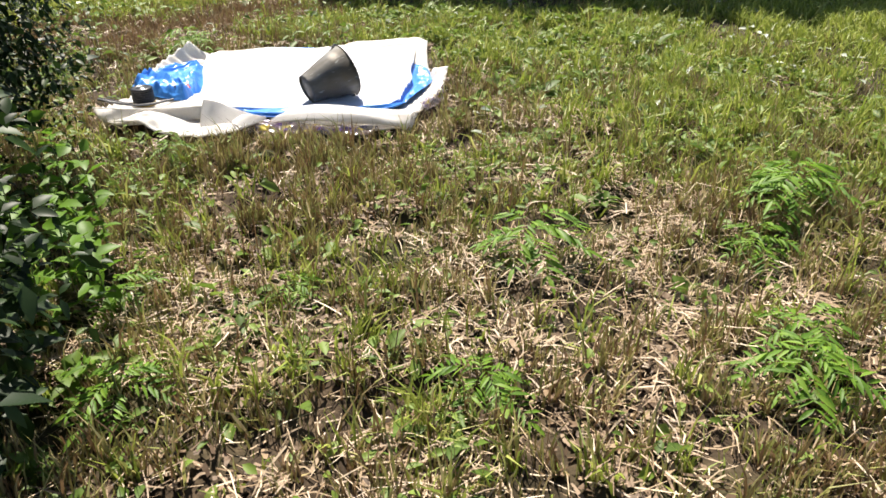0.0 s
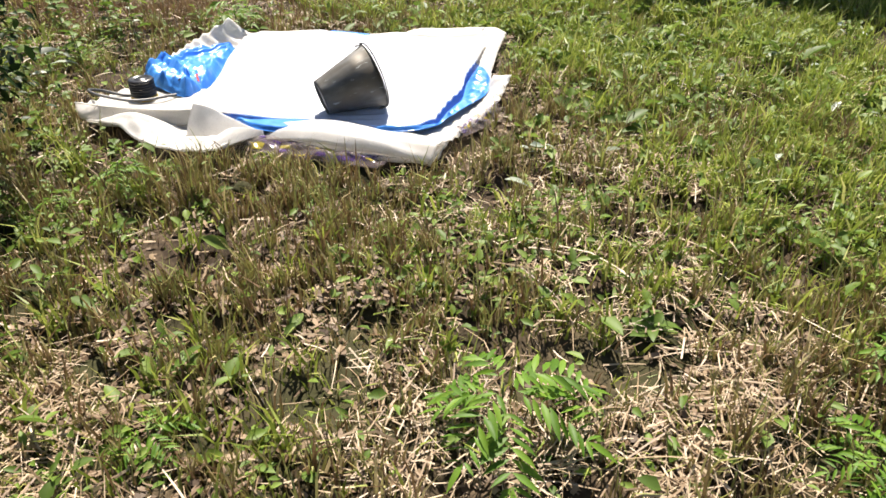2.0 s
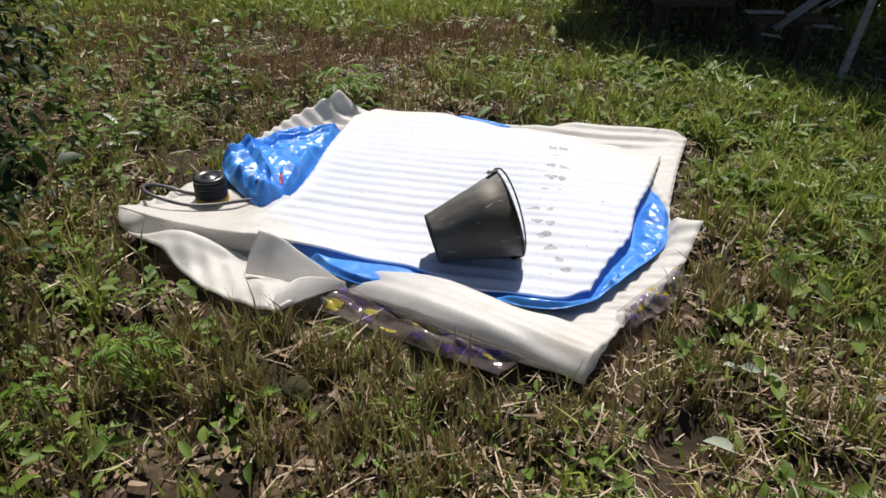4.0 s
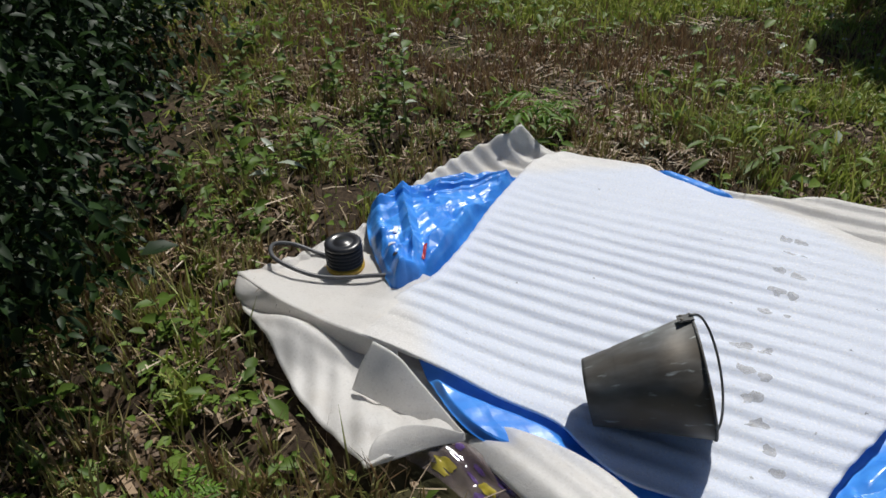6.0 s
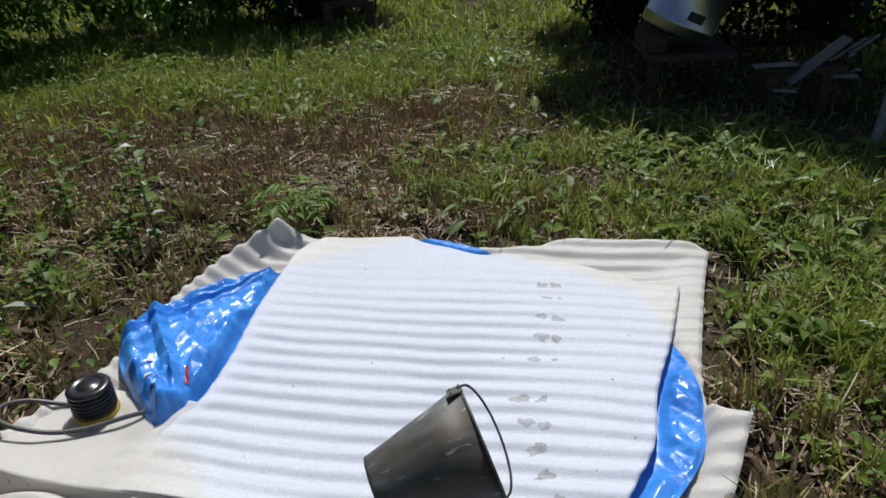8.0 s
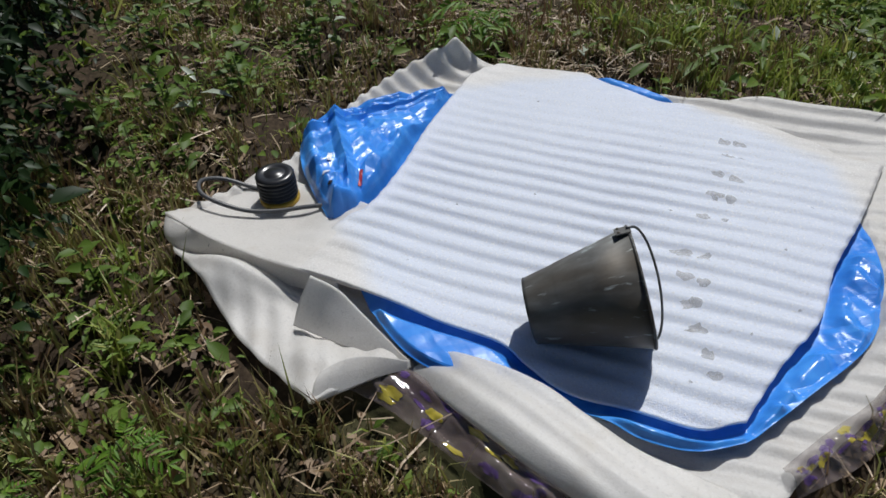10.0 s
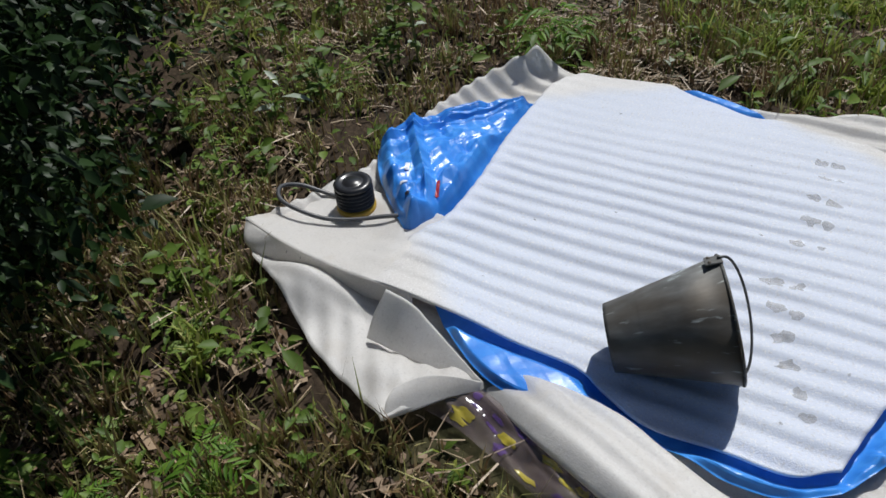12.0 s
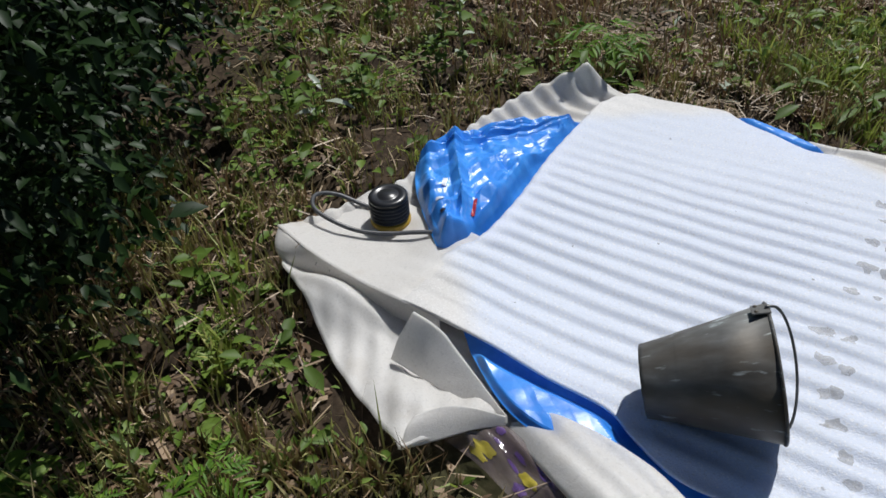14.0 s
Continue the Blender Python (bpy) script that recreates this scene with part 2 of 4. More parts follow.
def spline(points, n):
    """n points along a smooth curve through the given ones, evenly spaced."""
    p = np.array(points, float)
    e = np.vstack([2 * p[0] - p[1], p, 2 * p[-1] - p[-2]])
    out = []
    for i in range(1, len(e) - 2):
        for t in np.linspace(0, 1, 24, endpoint=False):
            a, b, c, d = e[i - 1], e[i], e[i + 1], e[i + 2]
            out.append(0.5 * (2 * b + (c - a) * t + (2 * a - 5 * b + 4 * c - d) * t * t + (3 * b - a - 3 * c + d) * t ** 3))
    out.append(p[-1])
    out = np.array(out)
    s = np.r_[0, np.cumsum(np.linalg.norm(np.diff(out, axis=0), axis=1))]
    return np.stack([np.interp(np.linspace(0, s[-1], n), s, out[:, k]) for k in range(out.shape[1])], 1)


def coons(front, back, left, right, nu, nv):
    """A sheet between four edges: front and back run left to right, left and right run front to back."""
    f, b, l, r = spline(front, nu), spline(back, nu), spline(left, nv), spline(right, nv)
    u, v = np.linspace(0, 1, nu)[None, :, None], np.linspace(0, 1, nv)[:, None, None]
    s = (1 - v) * f[None] + v * b[None] + (1 - u) * l[:, None] + u * r[:, None]
    return s - ((1 - u) * (1 - v) * f[0] + u * (1 - v) * f[-1] + (1 - u) * v * b[0] + u * v * b[-1])


def grid_quads(nv, nu, base=0):
    i = np.arange(nv * nu).reshape(nv, nu) + base
    return np.stack([i[:-1, :-1], i[:-1, 1:], i[1:, 1:], i[1:, :-1]], -1).reshape(-1, 4)


def sheet_mesh(name, grid, thick, smooth=True):
    """A sheet of some thickness from a grid of places on its top."""
    nv, nu = grid.shape[:2]
    du, dv = np.gradient(grid, axis=1), np.gradient(grid, axis=0)
    n = np.cross(du, dv)
    n /= np.linalg.norm(n, axis=-1, keepdims=True) + 1e-9
    low = grid - n * thick
    v = np.concatenate([grid.reshape(-1, 3), low.reshape(-1, 3)])
    k = nv * nu
    q = [grid_quads(nv, nu), grid_quads(nv, nu, k)[:, ::-1]]
    i = np.arange(k).reshape(nv, nu)
    for ring in (i[0, :], i[:, -1], i[-1, ::-1], i[::-1, 0]):
        q.append(np.stack([ring[:-1], ring[:-1] + k, ring[1:] + k, ring[1:]], 1))
    return raw_mesh(name, v, np.concatenate(q), smooth=smooth)


def vnoise(x, y, scale, seed=0, octaves=3):
    """Smooth noise about 0, within about -1 to 1, over arrays."""
    out, amp, tot = np.zeros(np.shape(x)), 1.0, 0.0
    for o in range(octaves):
        gx, gy = np.asarray(x) * scale + 17.3 * seed + 100, np.asarray(y) * scale + 9.1 * seed + 100
        ix, iy = np.floor(gx).astype(np.int64), np.floor(gy).astype(np.int64)
        fx, fy = gx - ix, gy - iy
        fx, fy = fx * fx * (3 - 2 * fx), fy * fy * (3 - 2 * fy)

        def h(a, b):
            k = (a * 374761393 + b * 668265263 + (seed + o * 13) * 1442695) & 0x7FFFFFFF
            k = ((k ^ (k >> 13)) * 1274126177) & 0x7FFFFFFF
            return ((k ^ (k >> 16)) & 0xFFFF) / 32767.5 - 1
        out += amp * ((h(ix, iy) * (1 - fx) + h(ix + 1, iy) * fx) * (1 - fy) + (h(ix, iy + 1) * (1 - fx) + h(ix + 1, iy + 1) * fx) * fy)
        tot += amp
        amp *= 0.5
        scale *= 2.1
    return out / tot


def step(a, b, x):
    t = np.clip((np.asarray(x, float) - a) / (b - a), 0, 1)
    return t * t * (3 - 2 * t)


def edge_distance(x, y, poly):
    """Signed distance to a closed outline, positive inside."""
    p = np.array(poly, float)[:, :2]
    x, y = np.asarray(x, float), np.asarray(y, float)
    best, inside = np.full(x.shape, 1e9), np.zeros(x.shape, bool)
    for a, b in zip(p, np.roll(p, -1, 0)):
        d = b - a
        t = np.clip(((x - a[0]) * d[0] + (y - a[1]) * d[1]) / (d @ d + 1e-12), 0, 1)
        best = np.minimum(best, np.hypot(x - a[0] - t * d[0], y - a[1] - t * d[1]))
        if d[1]:
            inside ^= ((a[1] > y) != (b[1] > y)) & (x < a[0] + (y - a[1]) / d[1] * d[0])
    return np.where(inside, best, -best)


def tube(points, radius, sides=8, n=None, taper=1.0):
    """A mesh along a curve."""
    p = spline(points, n or 6 * len(points))
    v, prev = [], None
    for i, c in enumerate(p):
        d = p[min(i + 1, len(p) - 1)] - p[max(i - 1, 0)]
        d = d / (np.linalg.norm(d) + 1e-9)
        a = np.cross(d, (0.3, 0.2, 0.93) if prev is None else np.cross(prev, d))
        if np.linalg.norm(a) < 1e-6:
            a = np.cross(d, (1, 0, 0))
        a /= np.linalg.norm(a)
        b = np.cross(d, a)
        prev = a
        r = radius * (1 + (taper - 1) * i / (len(p) - 1))
        for k in range(sides):
            w = 2 * math.pi * k / sides
            v.append(c + r * (math.cos(w) * a + math.sin(w) * b))
    q = [(i * sides + k, i * sides + (k + 1) % sides, (i + 1) * sides + (k + 1) % sides, (i + 1) * sides + k) for i in range(len(p) - 1) for k in range(sides)]
    v += [p[0], p[-1]]
    m = len(p) * sides
    t = [(m, (k + 1) % sides, k) for k in range(sides)] + [(m + 1, m - sides + k, m - sides + (k + 1) % sides) for k in range(sides)]
    return raw_mesh("tube", v, q, t, smooth=True)


def lathe(profile, sides=48):
    """A turned mesh round z from (radius, height) pairs."""
    v = [(r * math.cos(2 * math.pi * k / sides), r * math.sin(2 * math.pi * k / sides), z) for r, z in profile for k in range(sides)]
    q = [(i * sides + k, i * sides + (k + 1) % sides, (i + 1) * sides + (k + 1) % sides, (i + 1) * sides + k) for i in range(len(profile) - 1) for k in range(sides)]
    return raw_mesh("turned", v, q, smooth=True)


def board(sx, sy, sz, bevel=0.004):
    bm = bmesh.new()
    bmesh.ops.create_cube(bm, size=1)
    bmesh.ops.scale(bm, vec=(sx, sy, sz), verts=bm.verts)
    bmesh.ops.bevel(bm, geom=bm.edges[:], offset=bevel, segments=2, affect='EDGES')
    return bm

# ---- ground ----
# edges of the lower foam mat, front to back and left to right
A_FRONT = [(-1.0, .2, .105), (-.93, .12, .05), (-.80, .04, .03), (-.645, -.07, .025), (-.5, -.15, .03), (-.405, -.2, .055), (-.386, -.214, .062), (-.368, -.196, .064), (-.3, -.13, .05), (-.226, -.06, .03), (.06, -.21, .02), (.27, -.30, .02), (.40, -.36, .02)]
A_BACK = [(-.56, 1.36, .13), (-.45, 1.37, .05), (-.28, 1.335, .05), (-.09, 1.345, .05), (.1, 1.29, .045), (.28, 1.25, .045), (.45, 1.29, .05), (.6, 1.305, .05), (.85, 1.27, .05), (.955, 1.22, .04)]
A_LEFT = [(-1.0, .2, .105), (-.92, .45, .05), (-.855, .66, .04), (-.80, 1.0, .05), (-.70, 1.22, .08), (-.56, 1.36, .13)]
A_RIGHT = [(.40, -.36, .02), (.475, -.22, .05), (.54, -.1, .03), (.70, .12, .035), (.802, .325, .085), (.816, .353, .09), (.80, .363, .088), (.755, .40, .07), (.742, .46, .05), (.775, .61, .04), (.87, .95, .04), (.955, 1.22, .04)]
OUTLINE = spline(A_FRONT, 40).tolist() + spline(A_RIGHT, 40).tolist() + spline(A_BACK, 40).tolist()[::-1] + spline(A_LEFT, 40).tolist()[::-1]


def hollow(x, y):
    """Small bare, dark hollows between the growth, and one deeper hole."""
    hole = np.exp(-(((x - .80) / .13) ** 2 + ((y + 1.46) / .08) ** 2)) + .9 * np.exp(-(((x - 1.2) / .24) ** 2 + ((y + 1.78) / .1) ** 2))
    return np.maximum(step(.10, .4, vnoise(x, y, 6.5, 77, 2)) * (1 - step(1.5, 2.2, y)), np.minimum(1.45 * hole, 1.4))


def ground_height(x, y):
    x, y = np.asarray(x, float), np.asarray(y, float)
    lumps = 0.020 * vnoise(x, y, 2.2, 3) + 0.016 * vnoise(x, y, 9.0, 5) - .045 * hollow(x, y)
    return lumps * (1 - step(-.12, .05, edge_distance(x, y, OUTLINE))) - 0.012


gx = np.concatenate([-np.geomspace(200, 6.2, 26), np.arange(-6, 6.01, .08), np.geomspace(6.2, 200, 26)])
gy = np.concatenate([-np.geomspace(200, 5.2, 26), np.arange(-5, 9.01, .08), np.geomspace(9.2, 200, 24)])
GX, GY = np.meshgrid(gx, gy)
near = np.exp(-((np.hypot(GX, GY - 2) / 14) ** 2))
ground = part("ground", raw_mesh("ground", np.stack([GX, GY, ground_height(GX, GY) * near], -1), grid_quads(len(gy), len(gx)), smooth=True), M_SOIL)
tagged(ground, "brown soil under mown grass and straw", "ground", kind="structure")


# ---- low growth ----
def bare(x, y):
    """The strip of dark soil and brown stalks between the mat and the shrubs."""
    return (1 - step(-.75, -.35, x + .1 * np.sin(4 * y))) * step(.2, .6, y) * (1 - step(2.1, 2.7, y + .25 * np.sin(2.6 * x)))


def greenness(x, y):
    """Where the growth is fresh grass (1) or brown stubble (0)."""
    right = step(-.1, 1.0, x * .9 + np.minimum(y, 1.1) * .55 - .62 + .32 * (1 - step(-.9, .1, y)))
    far = step(3.0, 4.0, y - .3 * np.sin(x * 2.1) - .2 * x)
    mid = step(1.4, 1.9, y) * step(-.35, .35, x - .12 * (y - 1.5))
    g = np.maximum(np.maximum(.82 * right, far), .8 * mid)
    return np.clip(g * 0.92 + 0.03 + 0.42 * vnoise(x, y, 1.3, 11, 3) + (.32 * vnoise(x, y, .9, 15, 2) - .14) * step(1.9, 2.6, y), 0, 1) * (1 - .97 * shaded(x, y)) * (1 - .85 * bare(x, y))


def shaded(x, y):
    """The corner under the tree, stripped of growth so that dark soil deepens the shade."""
    return (1 - step(2.3, 3.0, x)) * step(-.1, .25, np.minimum(x - .75, (y - 2.75) + .72 * (x - .95))) * (1 - step(5.0, 6.0, y))


FILM_STRIP = [(-.37, -.14), (-.25, -.18), (-.1, -.25), (.2, -.37), (.3, -.3), (.05, -.2), (-.22, -.06)]


def box_near(x0, y0):
    return abs(x0 + 2.2) < .01 and abs(y0 + 3.4) < .01


def scatter(n, x0, x1, y0, y1, chance, margin=-.008):
    x, y = rng.uniform(x0, x1, n), rng.uniform(y0, y1, n)
    side = np.minimum(np.minimum(x + 2.2, 3.4 - x), y + 3.4) + .45 * vnoise(x, y, 1.6, 29)
    edge = np.maximum(step(0, .55, side), step(1.2, 1.5, y)) if box_near(x0, y0) else 1.0
    off = edge_distance(x, y, OUTLINE)
    thin = np.clip(1 - .58 * hollow(x, y) - .25 * bare(x, y), 0, 1) * (1 - .62 * step(-.22, -.04, off))
    keep = (rng.random(n) < edge * chance(x, y) * thin) & (off < margin) & (edge_distance(x, y, FILM_STRIP) < -.005)
    return x[keep], y[keep]


def blades(name, x, y, height, width, lean, mat, label, category):
    """Upright blades of two segments, one island each."""
    n = len(x)
    a, b = rng.uniform(0, 2 * np.pi, n), rng.uniform(0, 2 * np.pi, n)
    h = height * np.minimum(rng.lognormal(0, .38, n), 2.1)
    w = width * rng.uniform(.6, 1.4, n)
    out = np.stack([np.cos(a), np.sin(a), 0 * a], 1)
    side = np.stack([np.cos(b), np.sin(b), 0 * b], 1)
    tip = lean * rng.uniform(.2, 1.6, n) * h
    base = np.stack([x, y, ground_height(x, y) - .004], 1)
    up = np.array([0, 0, 1.0])
    mid = base + out * (tip * .35)[:, None] + up * (h * .6)[:, None]
    top = base + out * tip[:, None] + up * (h * np.clip(1 - .25 * (tip / h) ** 2, .3, 1))[:, None]
    s = side * (w / 2)[:, None]
    v = np.stack([base - s, base + s, mid + s * .85, mid - s * .85, top], 1).reshape(-1, 3)
    k = np.arange(n)[:, None] * 5
    ob = part(name, raw_mesh(name, v, k + [0, 1, 2, 3], k + [3, 2, 4]), mat)
    return tagged(ob, label, category, kind="stuff")


def flat_leaves(name, base, direction, length, width, mat, droop=.3, fold=.25):
    """A mesh of folded, pointed leaves of ten corners' worth of shape, one island each."""
    n = len(base)
    d = direction / (np.linalg.norm(direction, axis=1, keepdims=True) + 1e-9)
    side = np.cross(d, np.tile([0, 0, 1.0], (n, 1)) + rng.normal(0, .35, (n, 3)))
    side /= np.linalg.norm(side, axis=1, keepdims=True) + 1e-9
    nor = np.cross(side, d)
    L, W = length[:, None], width[:, None]
    drop = -np.array([0, 0, 1.0]) * droop
    p0 = base
    p1 = base + d * L * .35 + drop * L * .05
    p2 = base + d * L * .7 + drop * L * .22
    p3 = base + d * L + drop * L * .5
    l1, r1 = p1 - side * W * .5 + nor * W * fold, p1 + side * W * .5 + nor * W * fold
    l2, r2 = p2 - side * W * .38 + nor * W * fold * .8, p2 + side * W * .38 + nor * W * fold * .8
    v = np.stack([p0, l1, p1, r1, l2, p2, r2, p3], 1).reshape(-1, 3)
    k = np.arange(n)[:, None] * 8
    q = np.concatenate([k + [1, 2, 5, 4], k + [2, 3, 6, 5]])
    t = np.concatenate([k + [0, 2, 1], k + [0, 3, 2], k + [4, 5, 7], k + [5, 6, 7]])
    return raw_mesh(name, v, q, t, smooth=True)


def lying(name, x, y, length, width, mat, label, category, lift=.02):
    """Dry pieces that lie about on the ground, slightly raised and bent."""
    n = len(x)
    a = rng.uniform(0, 2 * np.pi, n)
    L = length * rng.lognormal(0, .5, n)
    d = np.stack([np.cos(a), np.sin(a), rng.normal(0, .16, n)], 1)
    c = np.stack([x, y, ground_height(x, y) + rng.uniform(.002, lift, n)], 1)
    s = np.stack([-np.sin(a), np.cos(a), rng.normal(0, .4, n)], 1) * (width * rng.uniform(.5, 1.4, n) / 2)[:, None]
    p0, p2 = c - d * L[:, None] / 2, c + d * L[:, None] / 2
    p1 = c + np.stack([rng.normal(0, .06, n) * L, rng.normal(0, .06, n) * L, np.abs(rng.normal(0, .05, n)) * L], 1)
    v = np.stack([p0 - s, p0 + s, p1 + s, p1 - s, p2 + s * .5, p2 - s * .5], 1).reshape(-1, 3)
    k = np.arange(n)[:, None] * 6
    ob = part(name, raw_mesh(name, v, np.concatenate([k + [0, 1, 2, 3], k + [3, 2, 4, 5]])), mat)
    return tagged(ob, label, category, kind="stuff")


def clumpy(x, y, seed, scale=6.0, bias=0.0):
    return np.clip(.5 + bias + 1.3 * vnoise(x, y, scale, seed, 2), 0, 1)


NEAR, MID, FAR_A = (-2.2, 3.4, -3.4, 1.9), (-5.6, 5.2, 1.5, 5.2), (-7.5, 8.0, 5.0, 13.0)


def tufts(n, box, chance, count, spread, margin=-.015):
    """Places in small tufts."""
    cx, cy = scatter(n, *box, chance, margin)
    k = rng.integers(count // 2, count + count // 2, len(cx))
    x, y = np.repeat(cx, k), np.repeat(cy, k)
    x, y = x + rng.normal(0, spread, len(x)), y + rng.normal(0, spread, len(y))
    keep = (edge_distance(x, y, OUTLINE) < -.006) & (edge_distance(x, y, FILM_STRIP) < -.005)
    return x[keep], y[keep]


def stalky(x, y):
    """Where the cut stalks stand closest and little straw lies."""
    return step(-.1, .25, vnoise(x, y, 1.5, 35, 2) + .35 * np.exp(-(((x - .8) / .6) ** 2 + ((y + 1.7) / .6) ** 2))) * (1 - step(.2, .8, y))


# fresh grass
x, y = scatter(200000, *NEAR, lambda x, y: greenness(x, y) ** 1.3 * clumpy(x, y, 21, 4, .05) * (1 - .45 * step(.0, .7, y)) + .06)
blades("grass", x, y, .055, .0060, .7, M_GRASS, "short fresh green grass, unevenly mown", "grass")
x, y = tufts(5200, NEAR, lambda x, y: greenness(x, y) * .9 + .06, 16, .018)
blades("grass_tufts", x, y, .085, .0072, .6, M_GRASS, "tufts of longer green grass", "grass")
x, y = scatter(270000, *MID, lambda x, y: greenness(x, y) ** 1.3 * clumpy(x, y, 22, 3.0, .02) + .03)
blades("grass", x, y, .052, .0072, .85, M_GRASS, "green grass of the lawn further off", "grass")
x, y = scatter(85000, *FAR_A, lambda x, y: clumpy(x, y, 23, 2, .35))
blades("grass", x, y, .085, .015, .6, M_GRASS, "taller green grass at the lawn's end", "grass")
x, y = tufts(5000, MID, lambda x, y: greenness(x, y) * clumpy(x, y, 25, 2.5, .1), 14, .02)
blades("grass_tufts", x, y, .10, .007, .6, M_GRASS, "tufts of longer grass in the lawn", "grass")
x, y = scatter(400000, -12, 13, -11, 17, lambda x, y: clumpy(x, y, 27, 1.2, .3) * np.clip(np.maximum(np.maximum(np.abs(x - .6) - 2.1, -2.6 - y), (y - 5) * .4) + .4 * vnoise(x, y, 1.6, 28), 0, 1) * np.exp(-np.hypot(x, y - 2) / 9))
blades("rough_grass", x, y, .08, .015, .9, M_GRASS, "rough grass round the mown strip", "grass")
x, y = scatter(60000, 3.3, 6.5, -1.0, 1.6, lambda x, y: clumpy(x, y, 26, 3.0, .25) * step(0, .7, np.minimum(6.5 - x, y + 1.0) + .4 * vnoise(x, y, 1.4, 24)))
blades("grass", x, y, .075, .008, .7, M_GRASS, "green grass at the side of the lawn", "grass")
# stubble
x, y = scatter(165000, *NEAR, lambda x, y: (1 - greenness(x, y)) * (1 - shaded(x, y)) * clumpy(x, y, 31, 7) * .85 + .04)
blades("stubble", x, y, .05, .0046, .35, M_STUBBLE, "brown and olive stubble of cut stalks", "stubble")
x, y = tufts(9000, NEAR, lambda x, y: ((1 - greenness(x, y)) * clumpy(x, y, 33, 3, .05) * (.6 + .9 * stalky(x, y)) * (1 - .6 * bare(x, y)) + .05) * (1 - shaded(x, y)), 15, .015)
blades("stubble_tufts", x, y, .085, .0056, .45, M_STUBBLE, "tufts of olive and tan cut stalks", "stubble")
x, y = scatter(150000, *MID, lambda x, y: (1.12 - greenness(x, y)) * (1 - .9 * shaded(x, y)) * clumpy(x, y, 32, 4, .15))
blades("stubble", x, y, .062, .0058, .4, M_STUBBLE_DRY, "brown stubble between the grass", "stubble")
# dry litter
x, y = scatter(135000, *NEAR, lambda x, y: (1.1 - greenness(x, y)) * (1 - .6 * stalky(x, y)) * clumpy(x, y, 41, 2.0, .02) ** 1.5 * (1 - .5 * (1 - step(-.9, -.4, x)) * step(-1.0, -.5, y)) + .05, .01)
lying("straw", x, y, .062, .0033, M_STRAW, "dry straw scattered on the ground", "straw", .04)
x, y = scatter(24000, *MID, lambda x, y: (1.1 - greenness(x, y)) * (1 - .9 * shaded(x, y)) * clumpy(x, y, 42, 3), .01)
lying("straw", x, y, .07, .005, M_STRAW, "dry straw among the stubble", "straw", .04)
x, y = scatter(90000, -2.2, 1.8, -3.4, 2.8, lambda x, y: (1.15 - greenness(x, y)) * clumpy(x, y, 43, 4, .1) * (1 - .5 * (1 - step(-.8, -.3, x)) * step(-1.2, -.6, y)), .01)
lying("leaf_litter", x, y, .024, .012, M_LITTER, "dead brown leaves and crumbs on the soil", "leaf litter", .02)


def ground_leaves(name, n, box, chance, length, mat, label, high=.05):
    x, y = scatter(n, *box, chance, -.8 * length)
    n = len(x)
    a = rng.uniform(0, 2 * np.pi, n)
    base = np.stack([x, y, ground_height(x, y) + rng.uniform(.005, high, n)], 1)
    d = np.stack([np.cos(a), np.sin(a), rng.uniform(-.1, .8, n)], 1)
    L = length * rng.lognormal(0, .35, n)
    ob = part(name, flat_leaves(name, base, d, L, L * rng.uniform(.35, .6, n), mat), mat)
    return tagged(ob, label, "weeds", kind="stuff")


ground_leaves("low_weeds", 46000, NEAR, lambda x, y: .10 + .75 * step(.55, .8, clumpy(x, y, 51, 2.2)) * (.35 + .65 * greenness(x, y)) + .6 * greenness(x, y), .036, M_LEAF, "low broad-leaved green weeds")
ground_leaves("low_weeds", 8000, (-2.0, -.55, -1.2, 1.7), lambda x, y: .15 + .85 * step(.45, .75, clumpy(x, y, 52, 3.5)), .027, M_LEAF, "leafy green weeds beside the mat", .08)
ground_leaves("low_weeds", 30000, MID, lambda x, y: .06 + (.18 + .5 * step(.45, .75, clumpy(x, y, 53, 1.6))) * greenness(x, y), .05, M_LEAF, "broad-leaved weeds in the lawn", .08)
ground_leaves("low_weeds", 5200, (.75, 2.6, -.2, 2.9), lambda x, y: (.2 + .8 * step(.4, .7, clumpy(x, y, 55, 2.6))) * (1 - shaded(x, y)), .055, M_LEAF, "broad glossy weed leaves beside the mat", .06)
# glints on the lawn's leaves, painted as scattered pale leaves
ground_leaves("pale_weeds", 1100, (.2, 3.6, -.6, 5.0), lambda x, y: .55 * (1 - shaded(x, y)) * clumpy(x, y, 54, 2), .05, M_PALE_GLINT, "weed leaves in the lawn, pale to stand for glints", .07)


